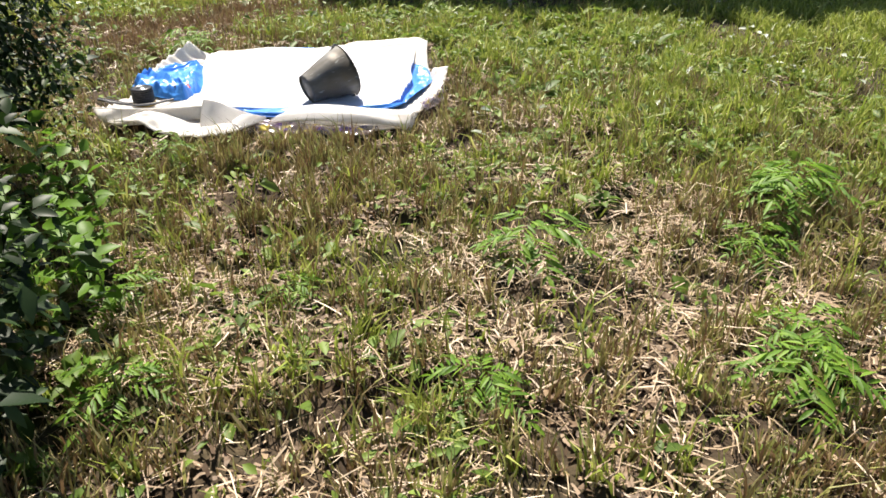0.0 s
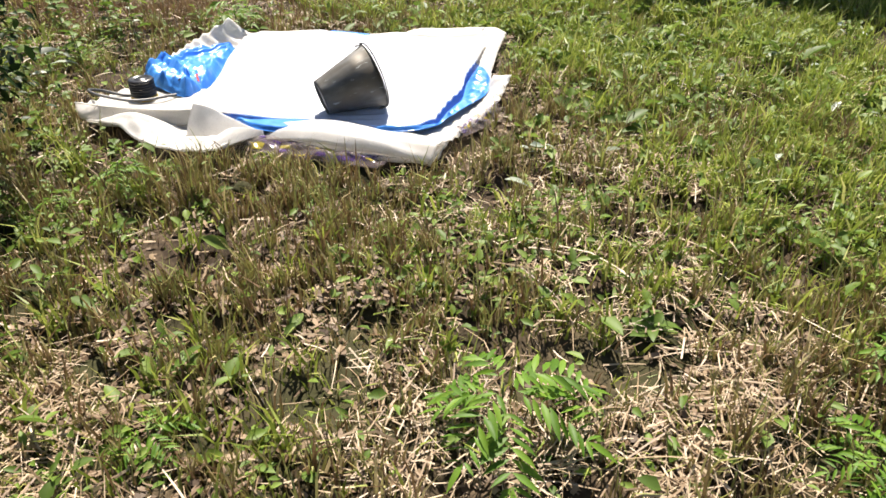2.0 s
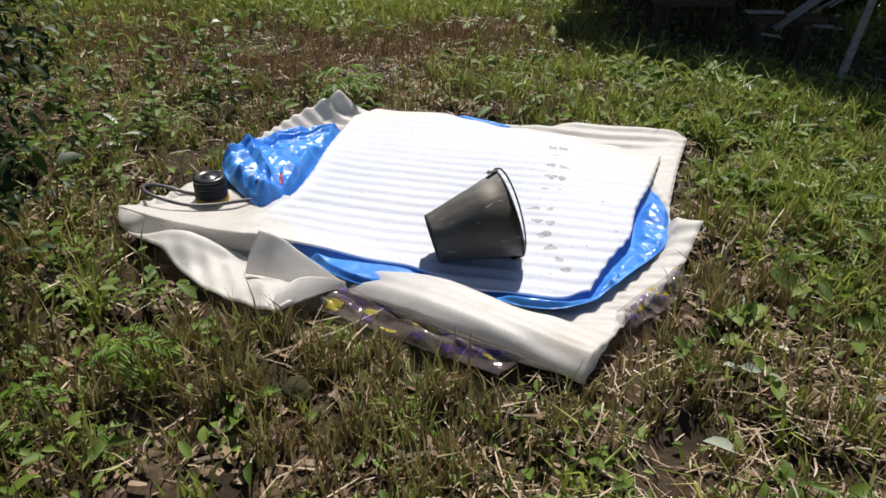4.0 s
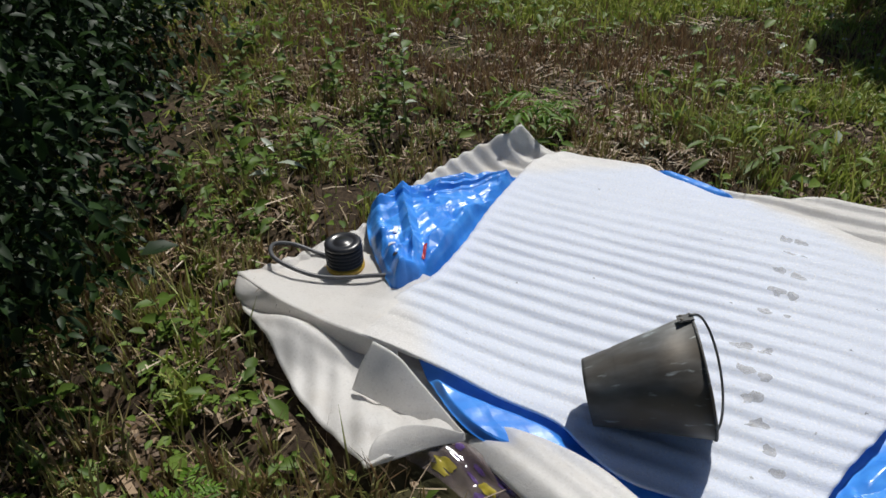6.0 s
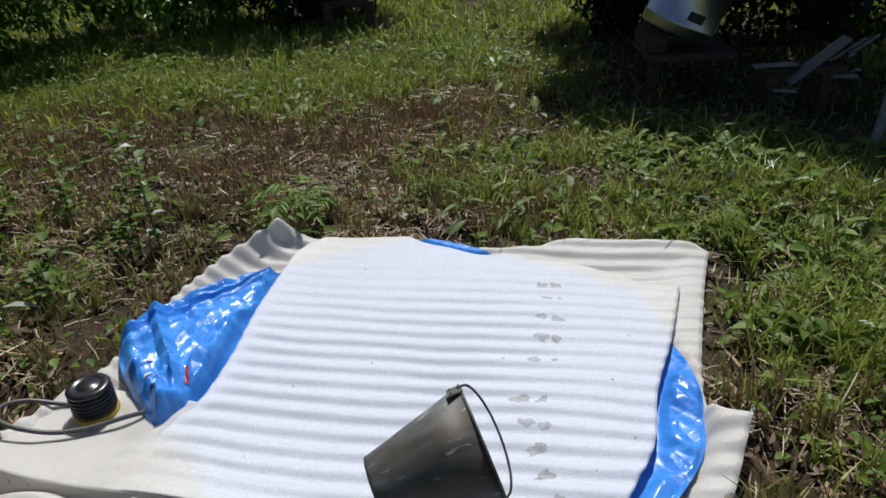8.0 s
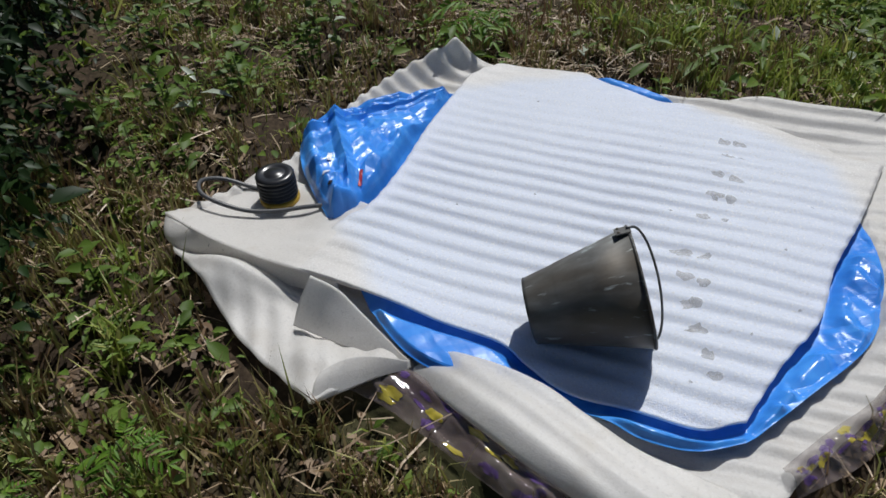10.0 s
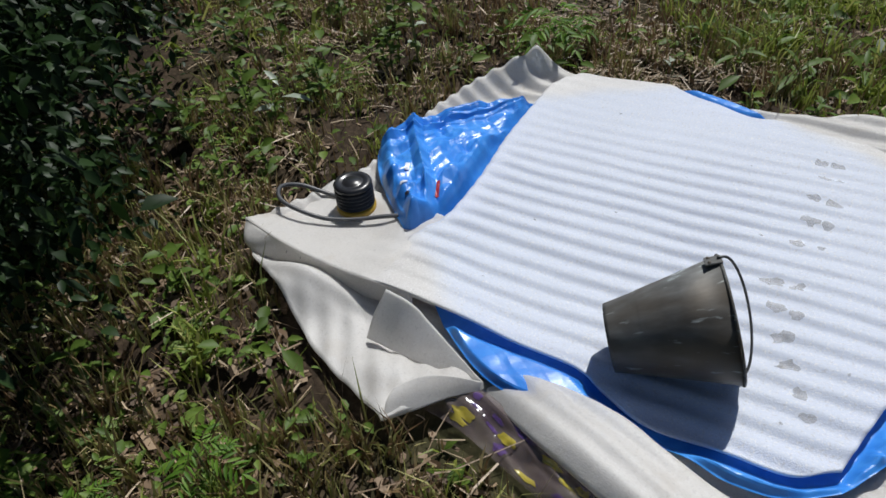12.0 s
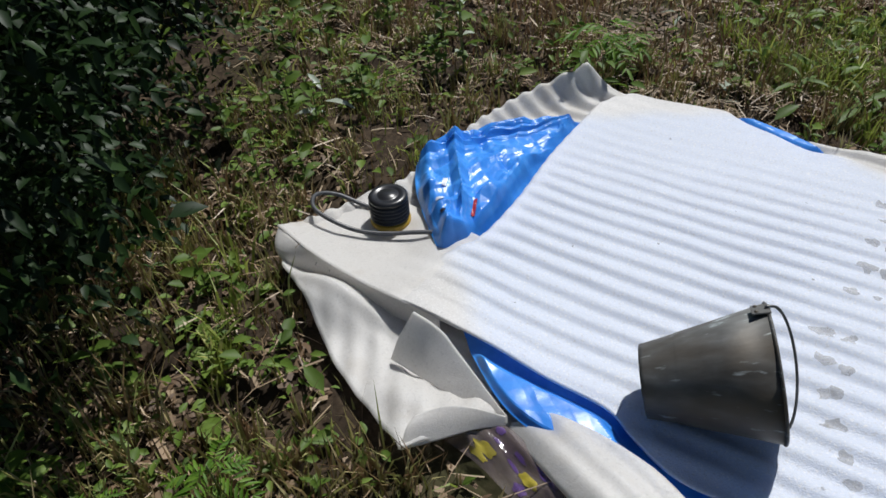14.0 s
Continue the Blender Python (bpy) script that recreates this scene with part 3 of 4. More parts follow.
# ---- shrubs ----
def shrub(name, at, radii, leaves, leaf, mat, label, low=.12, shells=26, stems=9, category="shrub"):
    """Stems that spread from one foot and a crown of clumps of leaves with an uneven outline."""
    ob = thing(name, label, category, at=pose(*at))
    rx, ry, rz = radii
    centre = []
    for k in range(stems):
        a = 2 * math.pi * k / stems + rng.uniform(-.3, .3)
        f = rng.uniform(.35, .85)
        end = (math.cos(a) * rx * f, math.sin(a) * ry * f, rz * rng.uniform(.9, 1.75))
        part("stem", tube([(.05 * math.cos(a), .05 * math.sin(a), -.03), (end[0] * .35, end[1] * .35, end[2] * .5), end], .02 + .012 * rz, 6, 10, .25), M_BARK, ob)
    u = rng.normal(size=(shells * 9, 3))
    u /= np.linalg.norm(u, axis=1, keepdims=True)
    c = u * rng.uniform(.45, 1.0, (len(u), 1)) ** .6 * np.array(radii)
    c[:, 2] = np.maximum(c[:, 2] + rz * (1 + low * 0), low * rz + rng.uniform(0, .2, len(c)))
    pick = rng.integers(0, len(c), leaves)
    spread = rng.normal(0, 1, (leaves, 3)) * np.array(radii) * .13
    base = c[pick] + spread
    base[:, 2] = np.maximum(base[:, 2], .03 + rng.uniform(0, .15, leaves))
    d = rng.normal(0, 1, (leaves, 3)) + (base - [0, 0, rz]) / np.array(radii) * .6
    L = leaf * rng.lognormal(0, .3, leaves)
    part("crown", flat_leaves("crown", base, d, L, L * rng.uniform(.4, .62, leaves), mat, .5, .15), mat, ob)
    return ob


shrub("shrub", (-2.28, .35, 0), (.86, 1.05, .9), 24000, .033, M_SHRUB_SHADE, "dense green shrub in shade with small glossy leaves", .08, stems=14)
shrub("shrub", (-1.72, -.45, 0), (.74, .85, .72), 26000, .031, M_SHRUB_SHADE, "dense shaded shrub beside the mown strip", .08, stems=12)
shrub("shrub", (-1.38, -1.95, 0), (.55, .62, .46), 9000, .045, M_SHRUB_SHADE, "low shaded shrub beside the mown strip", .08)
shrub("shrub", (-3.3, 1.6, 0), (.9, .8, .8), 6000, .065, M_SHRUB_SHADE, "shaded shrub at the edge of the lawn", .08)
shrub("shrub", (-4.5, 4.75, 0), (1.6, 1.0, .95), 9000, .09, M_HEDGE, "broad green shrub at the edge of the lawn", .06)
shrub("shrub", (-2.9, 6.1, 0), (1.15, .85, .75), 5000, .085, M_HEDGE, "shady shrub behind the lawn", .05)
shrub("shrub", (-1.6, 6.35, 0), (.9, 1.0, 1.0), 5500, .09, M_SHRUB_SHADE, "shaded shrub behind the wooden bench", .05)
shrub("shrub", (2.7, 4.6, 0), (1.5, .9, 1.1), 10000, .08, M_SHRUB_SHADE, "large shaded shrub over a shaded corner", .05)
shrub("shrub", (1.35, 5.2, 0), (.7, .8, 1.0), 5000, .085, M_SHRUB_SHADE, "shaded shrub behind the metal drum", .05)
shrub("shrub", (1.4, 9.6, 0), (1.9, 1.2, 1.2), 4500, .12, M_SHRUB_SHADE, "shaded hedge at the far end of the grass", .05)
shrub("shrub", (-3.6, 10.5, 0), (3.0, 1.2, 1.3), 4500, .13, M_HEDGE, "far hedge behind the lawn", .05)


def tree(at, clumps, leaves, leaf, label):
    """A tapered trunk with limbs out to clumps of leaves."""
    ob = thing("tree", label, "tree", at=pose(*at))
    part("trunk", tube([(0, 0, -.05), (.03, .02, .7), (-.02, 0, 1.6), (0, .02, 2.7)], .13, 12, 16, .35), M_BARK, ob)
    base, way = [], []
    for cx, cy, cz, r in clumps:
        s = rng.uniform(.9, 1.5)
        part("limb", tube([(0, 0, s), (cx * .45, cy * .45, s + (cz - s) * .65), (cx, cy, cz)], .045, 7, 10, .25), M_BARK, ob)
        n = int(leaves * r)
        u = rng.normal(0, 1, (n, 3))
        u *= (rng.random((n, 1)) ** .4 * r / np.linalg.norm(u, axis=1, keepdims=True))
        base.append(u * [1, 1, .6] + [cx, cy, cz])
        way.append(rng.normal(0, 1, (n, 3)) + u)
    base, way = np.concatenate(base), np.concatenate(way)
    L = leaf * rng.lognormal(0, .25, len(base))
    part("crown", flat_leaves("crown", base, way, L, L * .6, M_HEDGE, .5, .15), M_HEDGE, ob)
    return ob


# canopy out of view, added and placed to cast the corner's shade
tree((2.7, 4.78, 0), [(-1.5, -.3, 2.1, .6), (-1.1, -.6, 1.9, .6), (-.6, -.9, 2.0, .65), (0, -1.1, 1.9, .7), (.7, -1.5, 2.0, .75), (1.3, -1.9, 2.0, .7), (-.9, .2, 2.5, .7), (0, 0, 2.6, .8), (.9, -.5, 2.6, .8), (1.5, -.9, 2.5, .7), (-1.3, -.1, 2.7, .55), (2.0, -2.2, 2.1, .6), (-.3, -.5, 3.0, .7)],
     1700, .14, "unseen leafy tree added to shade the corner of the lawn")

# ---- foam mats ----
RIB_DIR, RIB_GAP = radians(-6), .060


def ribs(x, y, amp, gap=RIB_GAP, turn=RIB_DIR):
    s = (-math.sin(turn) * x + math.cos(turn) * y) / gap + .3 * vnoise(x, y, 2.2, 61)
    return amp * (1 + .45 * vnoise(x, y, 3, 65)) * np.sin(2 * np.pi * s)


lower = thing("foam_mat", "large cream corrugated foam mat with folded edges, lying on the stubble", "foam mat", "foam mats", pose(0, 0, 0))
G = coons(A_FRONT, A_BACK, A_LEFT, A_RIGHT, 130, 160)
d = edge_distance(G[..., 0], G[..., 1], OUTLINE)
G[..., 2] = .012 + (G[..., 2] - .012) * np.exp(-(np.maximum(d, 0) / .13) ** 2) + ribs(G[..., 0], G[..., 1], .0058) * (1 - (1 - step(-.35, -.2, G[..., 0])) * (1 - step(.0, .12, G[..., 1]))) + .006 * vnoise(G[..., 0], G[..., 1], 7, 62)
G[..., 2] += .075 * np.exp(-((G[..., 0] + .75) / .14) ** 2 - ((G[..., 1] - .095) / .075) ** 2) + .03 * np.exp(-((G[..., 0] + .44) / .07) ** 2 - ((G[..., 1] + .09) / .06) ** 2)
V_LEFT = [(-.42, .13, .03), (-.555, .30, .04), (-.59, .335, .04), (-.625, .365, .04), (-.78, .54, .04), (-.865, .70, .05), (-.85, .82, .05), (-.68, .99, .05), (-.50, 1.13, .05)]
V_RIGHT = [(.44, -.065, .03), (.53, .045, .03), (.685, .26, .03), (.735, .44, .03), (.742, .55, .03), (.72, .72, .03), (.68, .93, .03)]
V_FRONT = [(-.42, .13, .03), (-.33, .03, .03), (-.2, -.055, .03), (0, -.085, .03), (.145, -.075, .03), (.25, -.112, .03), (.35, -.112, .03), (.44, -.065, .03)]
V_BACK = [(-.50, 1.13, .05), (-.3, 1.25, .03), (-.08, 1.325, .03), (.02, 1.328, .03), (.17, 1.258, .03), (.3, 1.16, .03), (.5, 1.06, .03), (.68, .93, .03)]
V_OUT = spline(V_FRONT, 30).tolist() + spline(V_RIGHT, 30).tolist() + spline(V_BACK, 30).tolist()[::-1] + spline(V_LEFT, 30).tolist()[::-1]
under = step(-.02, .02, edge_distance(G[..., 0], G[..., 1], V_OUT))
G[..., 2] = G[..., 2] * (1 - under) + np.minimum(G[..., 2], .017) * under
G[..., 2] += ribs(G[..., 0], G[..., 1], .0035, .055, radians(118)) * (1 - step(-.35, -.2, G[..., 0])) * (1 - step(.0, .12, G[..., 1]))
part("base_layer", sheet_mesh("base_layer", G, .006), M_FOAM_C, lower)

# the fold that closes the flap at the front, with its wall run on to lighten the dark gap
u = np.linspace(0, 1, 50)
top = spline([(-1.0, .2, .109), (-.9, .168, .105), (-.82, .146, .101), (-.614, .113, .091), (-.47, .104, .08)], 50)
low = spline([(-.999, .199, .104), (-.965, .155, .05), (-.88, .135, .03), (-.7, .115, .03), (-.47, .10, .035)], 50)
w = np.linspace(0, 1, 14)[:, None, None]
F = low[None] * (1 - w) + top[None] * w
nose = np.sin(np.pi * np.clip(u * 4, 0, 1))[None] * np.sin(np.pi * w[..., 0])
F[..., 0] -= .016 * nose
F[..., 1] -= .022 * nose
part("fold", sheet_mesh("fold", F, .006), M_FOAM_C, lower)

# the front edge rolled back over the mat
R = coons([(-.222, -.066, .035), (-.1, -.145, .052), (.045, -.22, .056), (.265, -.31, .042), (.39, -.368, .02)],
          [(-.222, -.055, .04), (-.13, -.02, .075), (.05, -.06, .085), (.144, -.106, .082), (.27, -.155, .07), (.41, -.175, .052), (.475, -.226, .055)],
          [(-.222, -.066, .03), (-.222, -.055, .04)], [(.39, -.368, .02), (.42, -.31, .07), (.475, -.226, .055)], 110, 30)
v = np.linspace(0, 1, 30)[:, None]
u = np.linspace(0, 1, 110)[None, :]
bulge = np.sin(np.pi * v ** .5) * step(0, .3, u)
R[..., 2] += .012 * bulge + .004 * vnoise(R[..., 0], R[..., 1], 8, 64)
R[..., 1] -= .012 * np.sin(np.pi * v ** .6) * step(0, .3, u)
R[..., 2] += ribs(R[..., 0], R[..., 1], .0025, .05, radians(-28))
part("rolled_edge", sheet_mesh("rolled_edge", R, .006), M_FOAM_C, lower)
# a flap added and tilted from the sun in place of a shaded patch, and the crumpled corner beside it
T = coons([(-.535, -.008, .03), (-.45, -.026, .032), (-.34, -.045, .038), (-.23, -.06, .04)], [(-.497, .045, .145), (-.42, .038, .118), (-.335, .0, .08), (-.235, -.05, .05)],
          [(-.535, -.008, .03), (-.52, .018, .09), (-.497, .045, .145)], [(-.23, -.06, .04), (-.235, -.05, .05)], 40, 24)
T[..., 2] += .006 * vnoise(T[..., 0], T[..., 1], 14, 68)
part("shade_flap", sheet_mesh("shade_flap", T, .006), M_FOAM_C, lower)
T = coons([(-.385, -.212, .05), (-.33, -.165, .055), (-.28, -.11, .05), (-.228, -.068, .045)], [(-.385, -.15, .085), (-.34, -.115, .098), (-.29, -.085, .085), (-.23, -.06, .06)],
          [(-.385, -.212, .05), (-.39, -.18, .075), (-.385, -.15, .085)], [(-.228, -.068, .045), (-.23, -.06, .06)], 40, 20)
part("crumpled_corner", sheet_mesh("crumpled_corner", T, .006), M_FOAM_C, lower)

C_FRONT = [(-.60, .113, .097), (-.50, .107, .090), (-.415, .10, .080), (-.32, .09, .07), (-.208, .072, .058), (-.058, .05, .052), (.01, 0, .05), (.119, -.047, .048), (.239, -.05, .05), (.36, -.06, .052), (.437, -.022, .054)]
C_BACK = [(-.47, 1.22, .065), (-.40, 1.32, .06), (-.30, 1.335, .055), (-.125, 1.325, .06), (0, 1.262, .06), (.166, 1.183, .06), (.3, 1.17, .06), (.57, 1.076, .055), (.7, .99, .05), (.80, .965, .048)]
C_LEFT = [(-.60, .113, .097), (-.59, .22, .075), (-.575, .32, .062), (-.555, .37, .06), (-.52, .436, .062), (-.50, .62, .064), (-.498, .885, .064), (-.47, 1.22, .065)]
C_RIGHT = [(.437, -.022, .054), (.508, .14, .06), (.585, .283, .064), (.631, .47, .064), (.713, .69, .06), (.80, .965, .048)]
C_OUT = spline(C_FRONT, 30).tolist() + spline(C_RIGHT, 30).tolist() + spline(C_BACK, 30).tolist()[::-1] + spline(C_LEFT, 30).tolist()[::-1]
upper = thing("foam_mat", "white corrugated foam mat with muddy paw marks, over blue vinyl", "foam mat", "foam mats", pose(0, 0, 0))
C = coons(C_FRONT, C_BACK, C_LEFT, C_RIGHT, 110, 220)
uu = np.linspace(0, 1, C.shape[1])[None, :]
C[..., 2] += ribs(C[..., 0], C[..., 1], .0050) * (.3 + .7 * step(0, .07, uu)) * (1 - .7 * (1 - step(-.08, .14, C[..., 1] + .3 * C[..., 0]))) * (1 - .5 * step(.6, 1.2, C[..., 1])) + .005 * vnoise(C[..., 0], C[..., 1], 3, 66) + .004
C0 = C.copy()
C[..., 2] -= .007 * (1 - step(0, .05, uu)) * (1 - step(.26, .34, C[..., 1]))
sheet = part("sheet", sheet_mesh("sheet", C, .006), M_FOAM_W, upper)

# the turned-up flap under the pump, down to the mat behind
B = coons([(-1.0, .2, .112), (-.82, .145, .105), (-.614, .112, .095), (-.415, .1, .075)], [(-.905, .52, .05), (-.75, .5, .035), (-.6, .45, .04), (-.5, .42, .045)],
          [(-1.0, .2, .112), (-.96, .36, .075), (-.905, .52, .05)], [(-.415, .1, .075), (-.45, .25, .06), (-.5, .42, .045)], 60, 40)
v = np.linspace(0, 1, 40)[:, None]
B[..., 2] += -.022 * np.sin(np.pi * np.clip(v * 1.1, 0, 1)) + .003 * vnoise(B[..., 0], B[..., 1], 9, 63)
near_c = step(-.13, -.01, edge_distance(B[..., 0], B[..., 1], C_OUT))
for j in range(B.shape[0]):
    for i in range(B.shape[1]):
        if near_c[j, i] > 0:
            k = ((C0[..., 0] - B[j, i, 0]) ** 2 + (C0[..., 1] - B[j, i, 1]) ** 2).argmin()
            B[j, i, 2] += near_c[j, i] * (C0.reshape(-1, 3)[k, 2] - .003 - B[j, i, 2])
part("side_flap", sheet_mesh("side_flap", B, .006), M_FOAM_C, lower)

for tx, ty, tz, tl in ((-.845, .158, .088, .04), (-.80, .143, .085, .018), (-.775, .03, .05, .03)):
    part("tear", tube([(tx, ty + tl * .5, tz), (tx + .002, ty, tz + .001), (tx + .006, ty - tl * .5, tz - .006)], .0016, 6, 8, .4), M_DARK, lower, "short dark tear in the foam")

# ---- blue vinyl ----
V = coons(V_FRONT, V_BACK, V_LEFT, V_RIGHT, 320, 330)
# mask for the painted blue show-through, soft at the vinyl's edge
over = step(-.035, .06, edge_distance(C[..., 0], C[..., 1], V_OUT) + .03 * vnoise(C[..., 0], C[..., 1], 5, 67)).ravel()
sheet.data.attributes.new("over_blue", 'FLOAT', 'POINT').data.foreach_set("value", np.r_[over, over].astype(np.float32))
vx, vy = V[..., 0], V[..., 1]
free = 1 - step(-.045, -.004, edge_distance(vx, vy, C_OUT))
rim = step(0, .015, edge_distance(vx, vy, V_OUT))
heap = .058 * np.exp(-(((vx + .70) / .16) ** 2 + ((vy - .66) / .22) ** 2)) + .03 * np.exp(-(((vx + .62) / .08) ** 2 + ((vy - .45) / .1) ** 2)) + .05 * np.exp(-(((vx + .595) / .045) ** 2 + ((vy - .365) / .05) ** 2))
# crumpled into flat facets with sharp edges, longer along the pull of the vinyl
def facets(a, b, seed):
    i, j = np.floor(a).astype(np.int64), np.floor(b).astype(np.int64)
    fx, fy = a - i, b - j

    def h(p, q):
        k = (p * 374761393 + q * 668265263 + seed * 1442695) & 0x7FFFFFFF
        k = ((k ^ (k >> 13)) * 1274126177) & 0x7FFFFFFF
        return ((k ^ (k >> 16)) & 0xFFFF) / 32767.5 - 1
    low = h(i, j) + (h(i + 1, j) - h(i, j)) * fx + (h(i, j + 1) - h(i, j)) * fy
    top = h(i + 1, j + 1) + (h(i, j + 1) - h(i + 1, j + 1)) * (1 - fx) + (h(i + 1, j) - h(i + 1, j + 1)) * (1 - fy)
    return np.where(fx + fy < 1, low, top)


def folds(a, seed):
    """Random heights at whole numbers joined by straight lines: long flat strips with sharp creases."""
    i = np.floor(a).astype(np.int64)
    f = a - i

    def h(p):
        k = (p * 374761393 + seed * 1442695) & 0x7FFFFFFF
        k = ((k ^ (k >> 13)) * 1274126177) & 0x7FFFFFFF
        return ((k ^ (k >> 16)) & 0xFFFF) / 32767.5 - 1
    return h(i) * (1 - f) + h(i + 1) * f


inner = edge_distance(vx, vy, V_OUT)
n1, n2 = vnoise(vx, vy, 5, 70), vnoise(vx, vy, 9, 80)
ang, far_off = np.arctan2(vy - 1.16, vx + .47), np.hypot(vx + .47, vy - 1.16)
fan = np.clip(far_off / .5, .25, 1.1) * (.016 * folds(ang * 8 + 1.2 * n1 + 40, 71) + .011 * folds(ang * 19 + 2.2 * n1 + 60, 72))
cross = .010 * folds((vx * .5 + vy) * 11 + 1.8 * n1 + 50, 74) + .007 * folds((vx - .4 * vy) * 24 + 2.4 * n1 + 50, 75) + .004 * folds((vx * .8 + .6 * vy) * 42 + 2.6 * n1 + 50, 87)
low_lobe = 1 - step(.50, .58, vy - .5 * (vx + .7))
lobe = .007 * folds((vx + .35 * vy) * 52 + 2.0 * n2 + 60, 76) + .010 * folds((vx * .3 - vy) * 20 + 1.8 * n1 + 70, 77) + .016 * folds((vx + .35 * vy) * 17 + n1 + 60, 85)
ridge = .024 * np.clip(1 - np.abs(vx + .70 + .62 * (vy - .64) + .02 * n1) / .03, 0, 1) * step(.42, .52, vy) * (1 - step(.78, .88, vy))
left_heap = fan * (1 - low_lobe) + lobe * low_lobe + cross + ridge
strip = .013 * folds(inner * 24 + 1.2 * n1 + 30, 78) + .012 * folds((vy - .8 * inner) * 11 + 1.8 * n1 + 40, 79) + .008 * folds((vy + vx) * 26 + 2.2 * n1 + 80, 83) + .004 * folds((vy - .6 * vx) * 44 + 2.6 * n1 + 80, 88)
on_left = 1 - step(-.42, -.28, vx)
dents = .004 * facets((vx + .015 * n2) * 24 + 90, (vy + .015 * n1) * 24 + 90, 84)
crease = (left_heap + dents) * on_left + (strip + dents) * (1 - on_left) * (.16 + .84 * step(.3, .5, vx))
rolled = .03 * np.exp(-(((edge_distance(vx, vy, V_OUT) - .035) / .025) ** 2)) * step(.1, .3, vy) * (1 - step(-.6, -.5, vx))
V[..., 2] = .028 + free * (heap * (.25 + .75 * step(0, .07, edge_distance(vx, vy, V_OUT))) + rim * (.018 + 1.25 * crease) + rolled + .012 + .012 * (1 - step(.1, .3, vy))) + .0015 * vnoise(vx, vy, 12, 73)
vinyl = part("vinyl_sheet", sheet_mesh("vinyl_sheet", V, .0015, False), M_BLUE)
tagged(vinyl, "crumpled glossy blue vinyl pool, deflated, between the foam mats", "inflatable pool")

# ---- printed film ----
def film(front, back, label, seed):
    S = coons(front, back, [front[0], back[0]], [front[-1], back[-1]], 90, 24)
    v = np.linspace(0, 1, 24)[:, None]
    S[..., 2] += np.sin(np.pi * v) * .012
    S[..., 2] += .017 * np.sin(np.pi * np.clip(v * 1.2, 0, 1)) * (facets((S[..., 0] - S[..., 1] * .5) * 9 + 50, (S[..., 1] + S[..., 0] * .5) * 45 + 50, 81) + .5 * facets(S[..., 0] * 30 + 50, S[..., 1] * 38 + 50, 82))
    S[..., 2] = np.maximum(S[..., 2], .004)
    ob = thing("film_bag", label, "plastic film", "plastic film", pose(0, 0, 0))
    part("clear_sheet", sheet_mesh("clear_sheet", S, .0008), M_FILM, ob)
    pick = random.Random(seed)
    for k in range(30):
        j0, i0 = pick.randint(2, 17), pick.randint(2, 78)
        h, w = pick.randint(2, 5), pick.randint(3, 8)
        cut = S[j0:j0 + h + 1, i0:i0 + w + 1].copy()
        jj, ii = np.meshgrid(np.linspace(-1, 1, cut.shape[0]), np.linspace(-1, 1, cut.shape[1]), indexing="ij")
        square, round_ = np.maximum(np.abs(ii), np.abs(jj)), np.hypot(ii, jj) + 1e-6
        mid = cut.mean((0, 1))
        petal = 1 + .14 * np.sin(5 * np.arctan2(jj, ii) + k)
        cut[..., :2] = mid[:2] + (cut[..., :2] - mid[:2]) * (square / round_ * petal)[..., None]
        cut[..., 2] += .0015
        part("printed_flower", raw_mesh("printed_flower", cut, grid_quads(*cut.shape[:2]), smooth=True), M_GOLD if k % 3 == 0 else M_PURPLE, ob)
    return ob


film([(-.345, -.135, .02), (-.25, -.155, .016), (-.11, -.215, .012), (.03, -.278, .012), (.2, -.345, .01)], [(-.33, -.09, .05), (-.22, -.07, .045), (-.08, -.14, .035), (.06, -.21, .03), (.27, -.30, .03)], "crinkled clear film printed with purple and yellow flowers", 3)
film([(.53, -.14, .02), (.64, -.04, .02), (.71, .06, .02), (.74, .16, .02)], [(.50, -.1, .045), (.58, .0, .045), (.66, .09, .045), (.71, .17, .04)], "flower-printed clear film poking out beside the mat", 4)

# ---- bucket ----
def bucket(at, R, r, L):
    ob = thing("bucket", "weathered grey zinc bucket lying on its side on the foam mat", "bucket", at=at)
    t = .0022
    wall = [(r - .004, -.008), (r, -.008), (r + .0015, .0), (r + (R - r) * .25, L * .25), (r + (R - r) * .27, L * .262), (r + (R - r) * .29, L * .275), (r + (R - r) * .62, L * .62), (R, L), (R - t, L), (r + (R - r) * .5 - t, L * .5), (r - t, .006), (r - .004, -.008)]
    part("wall", lathe(wall, 64), M_ZINC, ob)
    part("bottom", lathe([(.0, .004), (r * .5, .005), (r - .001, .004), (r - .001, .001), (.0, .001)], 48), M_ZINC, ob)
    w = np.linspace(0, 2 * math.pi, 9)
    part("rim", lathe([(R + .003 * math.cos(a), L + .003 * math.sin(a)) for a in w], 64), M_ZINC, ob, "rolled zinc rim")
    for s in (1, -1):
        lug = board(.034, .003, .032, .001)
        bmesh.ops.translate(lug, vec=(0, s * (R + .003), L - .012), verts=lug.verts)
        ear = part("ear", lug, M_ZINC, ob)
        for dx in (-.01, .01):
            rivet = lathe([(.0001, .003), (.003, .002), (.004, 0)], 10)
            rv = part("rivet", rivet, M_ZINC, ear)
            rv.matrix_basis = pose(dx, s * (R + .005), L - .02, -90 * s)
    arc = [(0, R + .008, L - .004)]
    for k in range(0, 13):
        a = math.pi * k / 12
        arc.append((math.sin(a) * .014 + .003, math.cos(a) * (R + .006), L + .006 + math.sin(a) * .034))
    arc.append((0, -R - .008, L - .004))
    part("handle", tube(arc, .0027, 8, 70), M_WIRE, ob, "thin curved wire handle")
    return ob


